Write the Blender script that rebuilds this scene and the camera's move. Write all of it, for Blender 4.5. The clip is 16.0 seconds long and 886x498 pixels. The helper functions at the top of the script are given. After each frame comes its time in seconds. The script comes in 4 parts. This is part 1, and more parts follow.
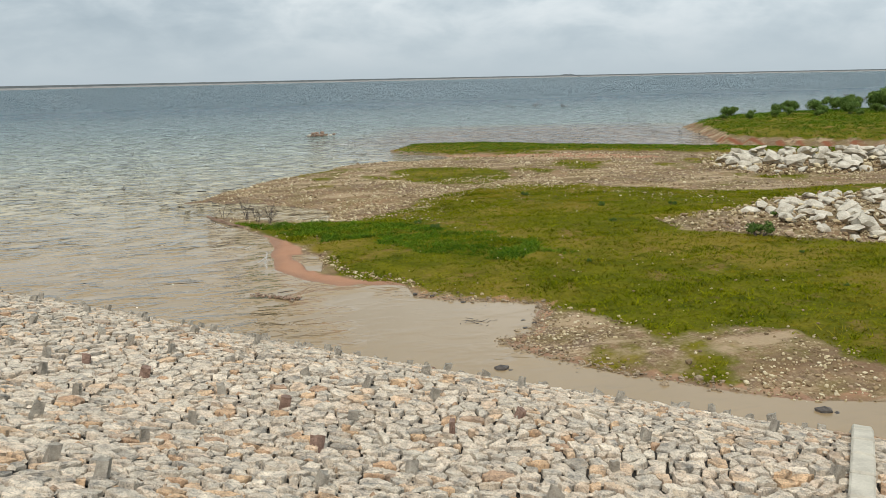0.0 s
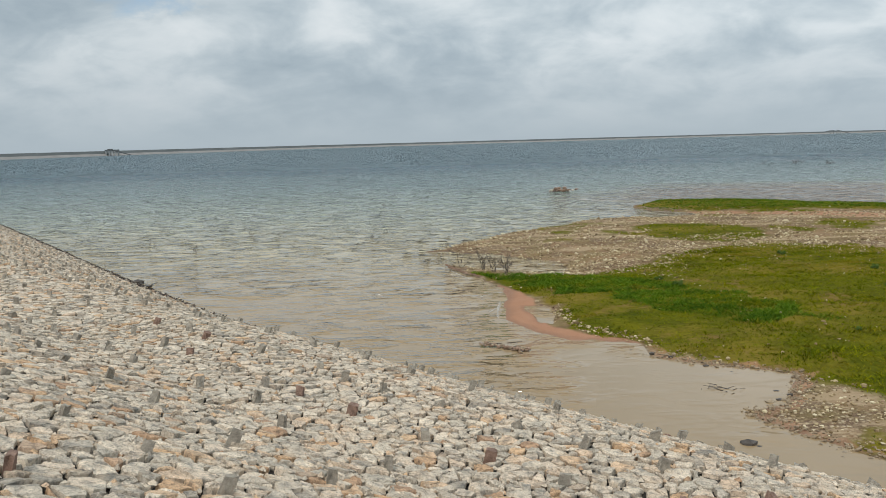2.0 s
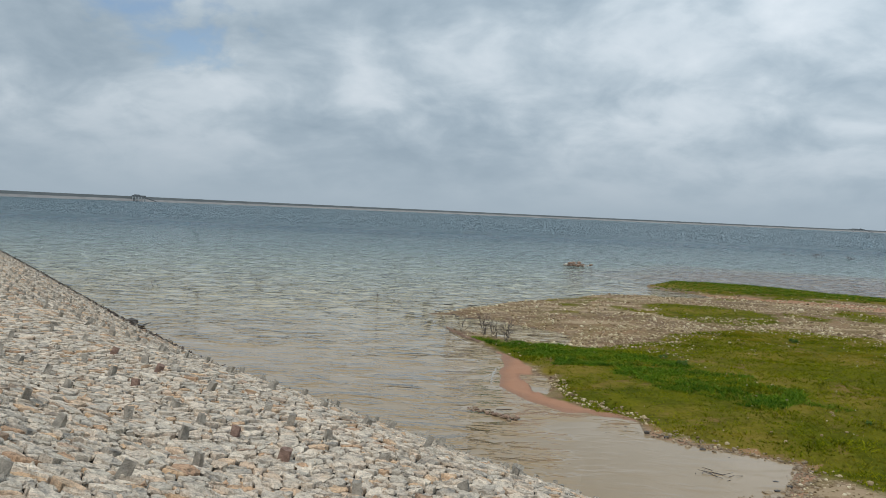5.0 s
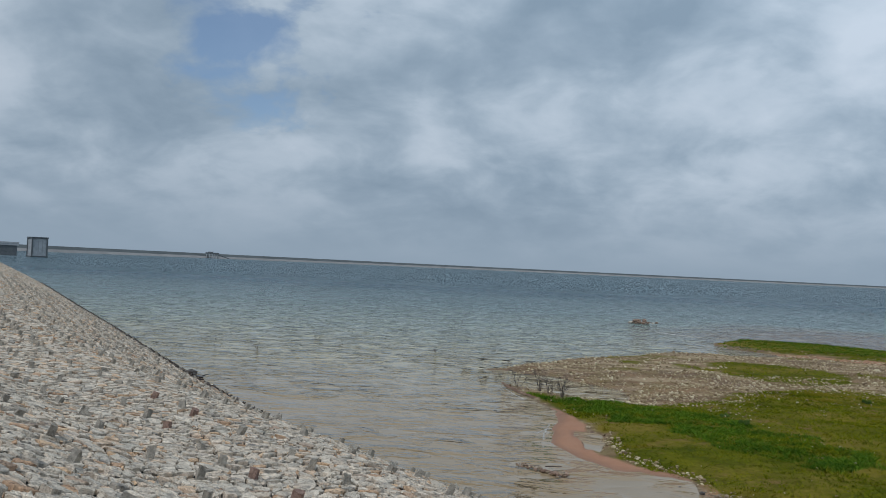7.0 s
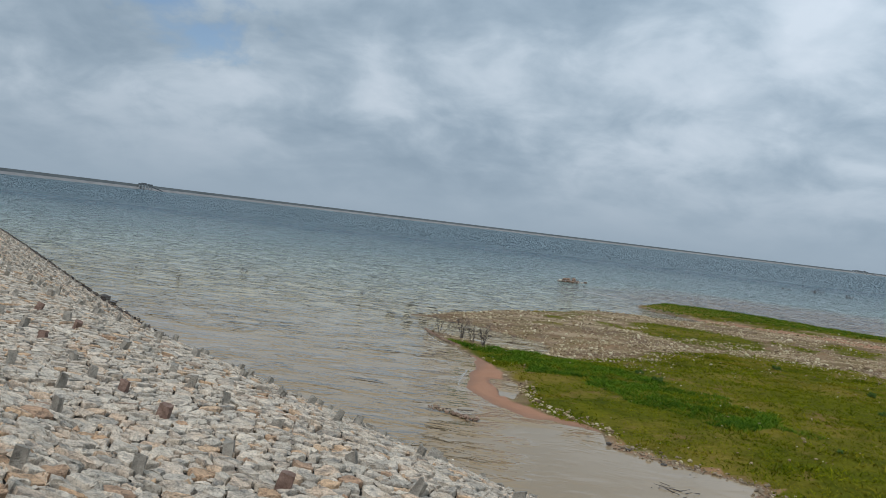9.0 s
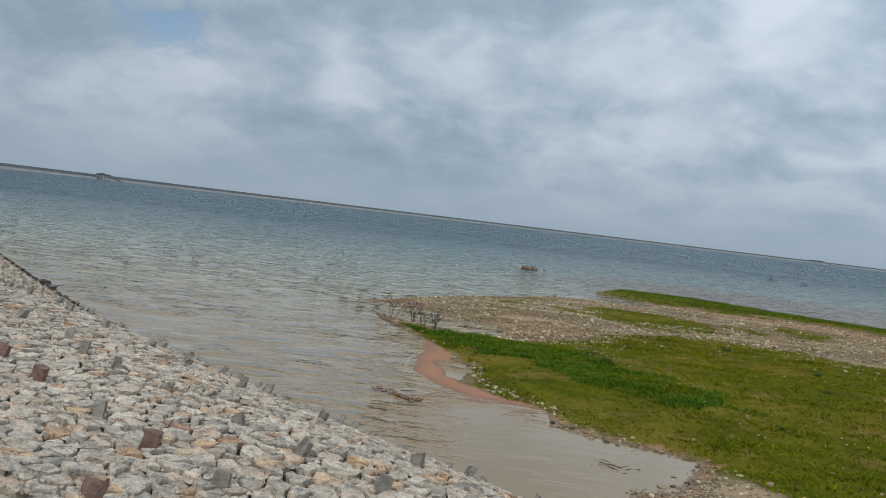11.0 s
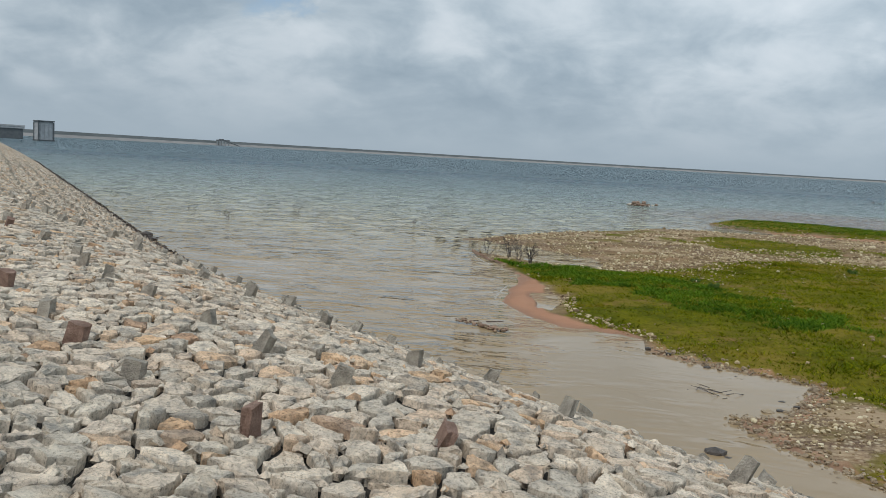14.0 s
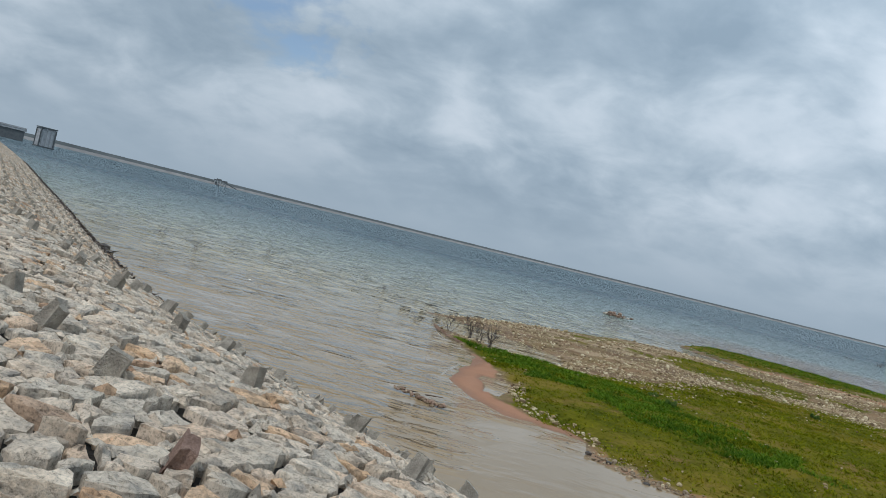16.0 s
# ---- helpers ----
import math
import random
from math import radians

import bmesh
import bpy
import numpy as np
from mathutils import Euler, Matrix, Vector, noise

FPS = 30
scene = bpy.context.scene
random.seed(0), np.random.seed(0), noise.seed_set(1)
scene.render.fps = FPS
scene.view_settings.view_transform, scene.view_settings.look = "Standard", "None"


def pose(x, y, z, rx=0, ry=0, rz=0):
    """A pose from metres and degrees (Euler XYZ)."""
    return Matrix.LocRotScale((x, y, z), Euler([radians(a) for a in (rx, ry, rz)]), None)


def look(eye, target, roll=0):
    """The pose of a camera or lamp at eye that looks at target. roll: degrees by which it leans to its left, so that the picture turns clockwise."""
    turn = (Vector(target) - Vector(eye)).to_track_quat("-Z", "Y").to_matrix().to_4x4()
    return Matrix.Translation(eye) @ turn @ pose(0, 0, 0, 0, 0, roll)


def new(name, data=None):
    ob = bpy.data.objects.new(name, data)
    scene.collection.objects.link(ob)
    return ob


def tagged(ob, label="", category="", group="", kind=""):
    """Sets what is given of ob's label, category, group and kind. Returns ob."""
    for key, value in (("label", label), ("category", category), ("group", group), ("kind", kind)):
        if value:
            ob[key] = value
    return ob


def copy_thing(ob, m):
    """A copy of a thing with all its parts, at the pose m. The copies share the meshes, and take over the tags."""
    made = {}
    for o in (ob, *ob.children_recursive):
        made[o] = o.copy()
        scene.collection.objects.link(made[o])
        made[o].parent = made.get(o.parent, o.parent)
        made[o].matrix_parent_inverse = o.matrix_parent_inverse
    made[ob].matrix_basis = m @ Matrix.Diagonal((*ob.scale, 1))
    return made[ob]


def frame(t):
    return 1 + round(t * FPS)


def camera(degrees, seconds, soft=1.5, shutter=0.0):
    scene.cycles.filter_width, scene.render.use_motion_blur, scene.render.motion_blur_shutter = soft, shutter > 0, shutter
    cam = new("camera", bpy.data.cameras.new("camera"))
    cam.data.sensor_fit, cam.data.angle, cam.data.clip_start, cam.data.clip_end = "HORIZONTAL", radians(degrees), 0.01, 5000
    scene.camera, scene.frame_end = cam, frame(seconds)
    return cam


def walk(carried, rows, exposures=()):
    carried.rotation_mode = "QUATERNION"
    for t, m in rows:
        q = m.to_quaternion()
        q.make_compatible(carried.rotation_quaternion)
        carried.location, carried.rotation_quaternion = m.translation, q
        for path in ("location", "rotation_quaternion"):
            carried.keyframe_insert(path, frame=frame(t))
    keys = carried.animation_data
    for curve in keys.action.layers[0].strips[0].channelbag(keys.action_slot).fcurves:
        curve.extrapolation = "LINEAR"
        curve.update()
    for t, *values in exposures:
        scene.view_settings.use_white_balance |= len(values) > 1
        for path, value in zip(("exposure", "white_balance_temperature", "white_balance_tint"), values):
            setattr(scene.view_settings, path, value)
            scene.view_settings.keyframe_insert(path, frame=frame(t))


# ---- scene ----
# ---- camera ----
cam = camera(56.37, 16.0, soft=0.45)
PATH = [
    (0, look((1.134, -1.264, 9.197), (3.877, 8.134, 7.161), -1.10)),
    (0.5, look((1.244, -0.432, 8.959), (3.508, 9.119, 7.048), -0.03)),
    (1, look((1.351, -0.200, 8.895), (2.853, 9.531, 7.145), 0.16)),
    (1.5, look((1.475, -0.191, 8.837), (2.172, 9.661, 7.271), -0.68)),
    (2, look((1.607, -0.050, 8.685), (1.536, 9.866, 7.395), -1.53)),
    (2.5, look((1.743, 0.017, 8.593), (1.108, 9.924, 7.389), -1.79)),
    (3, look((1.897, 0.137, 8.473), (1.168, 10.049, 7.368), -1.07)),
    (3.5, look((2.008, 0.333, 8.397), (1.468, 10.263, 7.351), 0.34)),
    (4, look((2.158, 0.499, 8.301), (1.785, 10.443, 7.319), 1.82)),
    (4.5, look((2.349, 0.774, 8.196), (2.097, 10.733, 7.325), 2.75)),
    (5, look((2.472, 1.050, 8.083), (2.186, 11.035, 7.617), 2.65)),
    (5.2, look((2.496, 1.232, 8.039), (2.125, 11.222, 7.785), 2.69)),
    (7.3, look((3.304, 1.154, 7.822), (2.158, 11.087, 8.014), 2.79)),
    (7.5, look((3.338, 1.280, 7.772), (2.264, 11.221, 7.920), 3.20)),
    (8, look((3.467, 1.523, 7.648), (2.632, 11.488, 7.634), 4.43)),
    (8.5, look((3.616, 1.783, 7.510), (3.041, 11.765, 7.322), 5.69)),
    (9, look((3.741, 2.051, 7.386), (3.410, 12.040, 7.053), 6.90)),
    (9.5, look((3.908, 2.163, 7.304), (3.814, 12.153, 6.875), 7.38)),
    (10, look((4.158, 2.277, 7.208), (4.224, 12.266, 6.750), 7.31)),
    (10.2, look((4.243, 2.332, 7.158), (4.390, 12.321, 6.704), 7.07)),
    (12.3, look((5.102, 3.431, 6.619), (4.968, 13.426, 6.344), 5.49)),
    (12.5, look((5.151, 3.547, 6.565), (4.899, 13.540, 6.281), 5.44)),
    (13, look((5.416, 3.665, 6.459), (4.812, 13.637, 6.018), 5.12)),
    (13.5, look((5.613, 3.956, 6.325), (4.750, 13.888, 5.535), 4.46)),
    (14, look((5.887, 4.338, 6.103), (4.687, 14.202, 4.975), 3.36)),
    (14.5, look((6.031, 4.690, 5.971), (4.733, 14.573, 5.168), 4.80)),
    (15, look((6.282, 5.110, 5.778), (4.940, 15.010, 5.340), 8.0)),
    (15.5, look((6.525, 5.549, 5.599), (5.272, 15.467, 5.408), 11.1)),
    (16, look((6.631, 5.956, 5.515), (5.496, 15.890, 5.380), 13.86)),
]
walk(cam, PATH, exposures=[(0, 0.03, 6650, 10), (1.5, -0.08, 6600, 10), (3.5, -0.46, 6300, 10), (4.2, -0.48, 6250, 10), (5, -0.34, 6200, 10), (7.4, -0.70, 5750, 10), (8, -0.56, 5800, 10), (10, -0.50, 5980, 10), (12.5, -0.58, 5980, 10), (13.5, -0.55, 6100, 10), (14.1, -0.33, 6220, 10), (16, -0.44, 5930, 10)])

# ---- world and light: bright overcast with broken cloud ----
SUN_EL, SUN_AZ = radians(54), radians(212)   # azimuth clockwise from +y
world = bpy.data.worlds.new("overcast_sky")
scene.world = world
world.use_nodes = True


class Nodes:
    """Short way to build node trees."""

    def __init__(self, tree):
        self.t = tree
        tree.nodes.clear()

    def n(self, kind, **props):
        node = self.t.nodes.new(kind)
        for k, v in props.items():
            if k == "ramp":
                while len(node.color_ramp.elements) < len(v):
                    node.color_ramp.elements.new(0.5)
                for e, (p, c) in zip(node.color_ramp.elements, v):
                    e.position = p
                    e.color = (*c, 1) if len(c) == 3 else c
            elif k == "op":
                node.operation = v
            elif k == "blend":
                node.data_type, node.blend_type = "RGBA", v
            elif k == "sky":
                node.sky_type = v
            elif k == "attr":
                node.attribute_name = v
            elif k == "dims":
                node.noise_dimensions = v
            elif k == "feature":
                node.feature = v
        return node

    def link(self, a, b):
        self.t.links.new(a, b)

    def put(self, sock, v):
        if isinstance(v, bpy.types.NodeSocket):
            self.link(v, sock)
        else:
            sock.default_value = v

    def noise(self, vec, scale, detail=4.0, rough=0.55, dist=0.0):
        nd = self.n("ShaderNodeTexNoise")
        if vec is not None:
            self.link(vec, nd.inputs["Vector"])
        nd.inputs["Scale"].default_value = scale
        nd.inputs["Detail"].default_value = detail
        nd.inputs["Roughness"].default_value = rough
        nd.inputs["Distortion"].default_value = dist
        return nd.outputs["Fac"]

    def math(self, op, a, b=0.0, c=0.0, clamp=False):
        nd = self.n("ShaderNodeMath", op=op)
        nd.use_clamp = clamp
        for i, v in enumerate((a, b, c)):
            self.put(nd.inputs[i], v)
        return nd.outputs[0]

    def vmath(self, op, a, b):
        nd = self.n("ShaderNodeVectorMath", op=op)
        self.put(nd.inputs[0], a)
        self.put(nd.inputs[1], b)
        return nd.outputs[0]

    def ramp(self, fac, stops):
        nd = self.n("ShaderNodeValToRGB", ramp=stops)
        self.link(fac, nd.inputs["Fac"])
        return nd.outputs["Color"]

    def step(self, fac, lo, hi):
        nd = self.n("ShaderNodeMapRange")
        nd.clamp = True
        self.put(nd.inputs["Value"], fac)
        nd.inputs["From Min"].default_value, nd.inputs["From Max"].default_value = lo, hi
        return nd.outputs[0]

    def mix(self, fac, a, b, blend="MIX"):
        nd = self.n("ShaderNodeMix", blend=blend)
        self.put(nd.inputs["Factor"], fac)
        for name, v in (("A", a), ("B", b)):
            sock = [i for i in nd.inputs if i.name == name and i.type == "RGBA"][0]
            self.put(sock, (*v, 1) if isinstance(v, tuple) and len(v) == 3 else v)
        return [o for o in nd.outputs if o.type == "RGBA"][0]

    def bump(self, height, strength, distance, normal=None):
        nd = self.n("ShaderNodeBump")
        self.link(height, nd.inputs["Height"])
        nd.inputs["Strength"].default_value = strength
        nd.inputs["Distance"].default_value = distance
        if normal is not None:
            self.link(normal, nd.inputs["Normal"])
        return nd.outputs[0]

    def pos(self):
        return self.n("ShaderNodeNewGeometry").outputs["Position"]

    def surface(self, color, rough=0.9, normal=None, spec=0.3, **more):
        p = self.n("ShaderNodeBsdfPrincipled")
        self.put(p.inputs["Base Color"], (*color, 1) if isinstance(color, tuple) else color)
        self.put(p.inputs["Roughness"], rough)
        self.put(p.inputs["Specular IOR Level"], spec)
        for k, v in more.items():
            self.put(p.inputs[k], v)
        if normal is not None:
            self.link(normal, p.inputs["Normal"])
        self.link(p.outputs[0], self.n("ShaderNodeOutputMaterial").inputs["Surface"])
        return p


w = Nodes(world.node_tree)
way = w.n("ShaderNodeTexCoord").outputs["Generated"]
sep = w.n("ShaderNodeSeparateXYZ")
w.link(way, sep.inputs[0])
up = w.math("MAXIMUM", sep.outputs[2], 0.0)
flat = w.math("ADD", up, 0.42)
com = w.n("ShaderNodeCombineXYZ")
w.link(w.math("DIVIDE", sep.outputs[0], flat), com.inputs[0])
w.link(w.math("DIVIDE", sep.outputs[1], flat), com.inputs[1])
com.inputs[2].default_value = 3.7
deck = com.outputs[0]
big = w.noise(deck, 2.0, 6.0, 0.52, 0.35)
fine = w.noise(deck, 5.5, 7.0, 0.52, 0.3)
lumps = w.math("ADD", w.math("MULTIPLY", big, 0.58), w.math("MULTIPLY", fine, 0.42))
cloud = w.ramp(lumps, [(0.36, (0.335, 0.42, 0.485)), (0.44, (0.43, 0.515, 0.575)), (0.50, (0.535, 0.615, 0.665)), (0.55, (0.645, 0.715, 0.755)), (0.63, (0.75, 0.805, 0.835))])
low = w.step(up, 0.0, 0.11)
cloud = w.mix(low, (0.45, 0.53, 0.585), cloud)
across = w.math("MINIMUM", w.math("MAXIMUM", sep.outputs[0], -0.5), 0.5)
lift = w.math("ADD", w.math("ADD", w.math("MULTIPLY", up, 0.6), 1.05), w.math("MULTIPLY", across, w.math("MULTIPLY_ADD", up, 1.0, 0.02)))
tall = w.n("ShaderNodeVectorMath", op="SCALE")
w.link(cloud, tall.inputs[0])
w.link(lift, tall.inputs["Scale"])
sky = w.n("ShaderNodeTexSky", sky="NISHITA")
sky.sun_disc = False
sky.sun_elevation, sky.sun_rotation = SUN_EL, SUN_AZ
blue = w.n("ShaderNodeVectorMath", op="SCALE")
w.link(sky.outputs[0], blue.inputs[0])
blue.inputs["Scale"].default_value = 0.14
hole = w.n("ShaderNodeVectorMath", op="DISTANCE")
w.link(way, hole.inputs[0])
hole.inputs[1].default_value = (-0.327, 0.920, 0.252)
ragged = w.math("ADD", hole.outputs["Value"], w.math("MULTIPLY", w.math("SUBTRACT", fine, 0.5), 0.5))
gaps = w.math("MAXIMUM", w.math("MULTIPLY", w.step(ragged, 0.085, 0.02), 0.8), w.math("MULTIPLY", w.step(w.noise(deck, 2.0, 6.0, 0.55, 0.2), 0.57, 0.66), w.step(up, 0.40, 0.50)))
both = w.mix(gaps, tall.outputs[0], blue.outputs[0])
bg = w.n("ShaderNodeBackground")
w.link(both, bg.inputs[0])
bg.inputs[1].default_value = 1.0
w.link(bg.outputs[0], w.n("ShaderNodeOutputWorld").inputs[0])

sun = new("sun", bpy.data.lights.new("sun", "SUN"))
sun.data.energy, sun.data.angle, sun.data.color = 2.1, radians(10), (1.0, 0.95, 0.87)
sun.matrix_world = look((0, 0, 0), (-math.sin(SUN_AZ) * math.cos(SUN_EL), -math.cos(SUN_AZ) * math.cos(SUN_EL), -math.sin(SUN_EL)))
sun.location = (0, -40, 60)


# ---- materials ----
def material(name):
    m = bpy.data.materials.new(name)
    m.use_nodes = True
    return m, Nodes(m.node_tree)


def stone_material(name, per_object):
    """Pale grey granite with ochre and pinkish stones among it."""
    m, k = material(name)
    if per_object:
        rnd = k.n("ShaderNodeObjectInfo").outputs["Random"]
    else:
        rnd = k.n("ShaderNodeNewGeometry").outputs["Random Per Island"]
    p = k.pos()
    tone = k.ramp(rnd, [(0.0, (0.36, 0.36, 0.35)), (0.09, (0.50, 0.50, 0.485)), (0.26, (0.60, 0.585, 0.555)), (0.40, (0.70, 0.68, 0.64)), (0.52, (0.50, 0.50, 0.48)), (0.66, (0.64, 0.60, 0.555)), (0.80, (0.55, 0.54, 0.515)), (0.88, (0.63, 0.54, 0.46)), (0.94, (0.62, 0.48, 0.35)), (0.98, (0.46, 0.34, 0.26)), (1.0, (0.42, 0.42, 0.405))])
    blot = k.noise(p, 7.0, 6.0, 0.65)
    grain = k.noise(p, 42.0, 6.0, 0.78)
    rust = k.step(k.noise(p, 2.3, 5.0, 0.6), 0.54, 0.70)
    c = k.mix(k.math("MULTIPLY", rust, 0.38), tone, (0.46, 0.35, 0.24))
    c = k.mix(0.75, c, k.ramp(blot, [(0.35, (0.34, 0.29, 0.225)), (0.5, (0.93, 0.765, 0.58)), (0.63, (1.18, 1.0, 0.785))]), "MULTIPLY")
    c = k.mix(0.7, c, k.ramp(grain, [(0.36, (0.22, 0.215, 0.21)), (0.47, (0.98, 0.98, 0.98)), (0.60, (1.28, 1.28, 1.28))]), "MULTIPLY")
    speck = k.step(k.noise(p, 95.0, 3.0, 0.6), 0.58, 0.68)
    c = k.mix(k.math("MULTIPLY", speck, 0.28), c, (0.13, 0.125, 0.115))
    b1 = k.bump(k.noise(p, 12.0, 7.0, 0.7), 1.0, 0.026)
    b2 = k.bump(grain, 0.5, 0.006, b1)
    k.surface(c, 0.9, b2, 0.1)
    return m


def plain_material(name, dark, light, scale, rough=0.9, bump=0.4, dist=0.02, spec=0.25, metallic=0.0):
    """A matt surface between two tones, mottled at two sizes."""
    m, k = material(name)
    p = k.pos()
    a, b = k.noise(p, scale, 5.0, 0.6), k.noise(p, scale * 9, 3.0, 0.6)
    c = k.mix(k.step(k.math("ADD", k.math("MULTIPLY", a, 0.65), k.math("MULTIPLY", b, 0.35)), 0.35, 0.65), dark, light)
    k.surface(c, rough, k.bump(b, bump, dist), spec, Metallic=metallic)
    return m


def leaf_material(name, dark, light, dry=None):
    m, k = material(name)
    rnd = k.n("ShaderNodeNewGeometry").outputs["Random Per Island"]
    p = k.pos()
    lie = k.n("ShaderNodeMapping")
    k.link(p, lie.inputs["Vector"])
    lie.inputs["Rotation"].default_value = (0, 0, radians(24))
    lie.inputs["Scale"].default_value = (0.22, 0.75, 0.4)
    patch = k.noise(lie.outputs[0], 1.0, 5.0, 0.65, 0.4)
    c = k.mix(k.step(k.math("ADD", k.math("MULTIPLY", rnd, 0.35), k.math("MULTIPLY", patch, 0.65)), 0.34, 0.66), dark, light)
    if dry:
        worn = k.step(k.noise(lie.outputs[0], 0.75, 5.0, 0.6, 0.5), 0.52, 0.66)
        c = k.mix(k.math("MULTIPLY", worn, 0.7), c, dry)
    k.surface(c, 0.8, None, 0.05)
    return m


RIPRAP = stone_material("granite_riprap", False)
RIPRAP_PIECE = stone_material("granite_stone", True)
HEADER = plain_material("weathered_header_stone", (0.22, 0.195, 0.16), (0.50, 0.445, 0.365), 9.0, bump=0.9, dist=0.03)
HEADER_RED = plain_material("reddish_header_stone", (0.16, 0.095, 0.07), (0.40, 0.27, 0.21), 9.0, bump=0.9, dist=0.03)
# bedding near black: the shade in the stone gaps is put into its colour
SHADED_BEDDING = plain_material("shade_dark_bedding", (0.022, 0.019, 0.016), (0.06, 0.053, 0.045), 5.0, bump=0.8, dist=0.06)
CONCRETE = plain_material("weathered_concrete", (0.42, 0.38, 0.31), (0.60, 0.55, 0.45), 4.0, bump=0.7)
FARWALL = plain_material("tower_concrete", (0.30, 0.31, 0.32), (0.50, 0.51, 0.52), 0.35)
FARDARK = plain_material("dark_weathered_concrete", (0.09, 0.10, 0.105), (0.16, 0.17, 0.175), 0.5, 0.6)
BOULDER = plain_material("pale_boulder", (0.33, 0.29, 0.225), (0.70, 0.64, 0.53), 1.1, bump=0.6, dist=0.05)
WETROCK = plain_material("dark_wet_rock", (0.045, 0.04, 0.035), (0.12, 0.10, 0.085), 6.0, 0.45)
DRYROCK = plain_material("brown_stone", (0.14, 0.09, 0.06), (0.38, 0.26, 0.19), 3.0)
WOOD = plain_material("grey_driftwood", (0.09, 0.065, 0.05), (0.20, 0.155, 0.12), 5.0)
TWIG = plain_material("bare_twig", (0.06, 0.05, 0.045), (0.13, 0.105, 0.09), 8.0)
GRASS = leaf_material("short_olive_grass", (0.058, 0.086, 0.002), (0.222, 0.226, 0.004), (0.26, 0.19, 0.02))
LUSH = leaf_material("lush_green_grass", (0.024, 0.070, 0.005), (0.125, 0.215, 0.012))
LEAF = leaf_material("shrub_leaf", (0.05, 0.095, 0.02), (0.14, 0.21, 0.05))


def pebble_material():
    m, k = material("shore_pebble")
    rnd = k.n("ShaderNodeNewGeometry").outputs["Random Per Island"]
    c = k.ramp(rnd, [(0.0, (0.16, 0.11, 0.06)), (0.3, (0.29, 0.205, 0.11)), (0.5, (0.41, 0.315, 0.18)), (0.76, (0.55, 0.45, 0.28)), (0.94, (0.70, 0.61, 0.42)), (1.0, (0.30, 0.19, 0.12))])
    g = k.noise(k.pos(), 30.0, 3.0, 0.6)
    k.surface(k.mix(0.5, c, k.ramp(g, [(0.3, (0.6, 0.6, 0.6)), (0.7, (1.1, 1.1, 1.1))]), "MULTIPLY"), 0.85, k.bump(g, 0.4, 0.01), 0.3)
    return m


PEBBLE = pebble_material()
MUDSTONE = plain_material("muddy_stone", (0.10, 0.068, 0.042), (0.44, 0.345, 0.23), 2.2, 0.7)


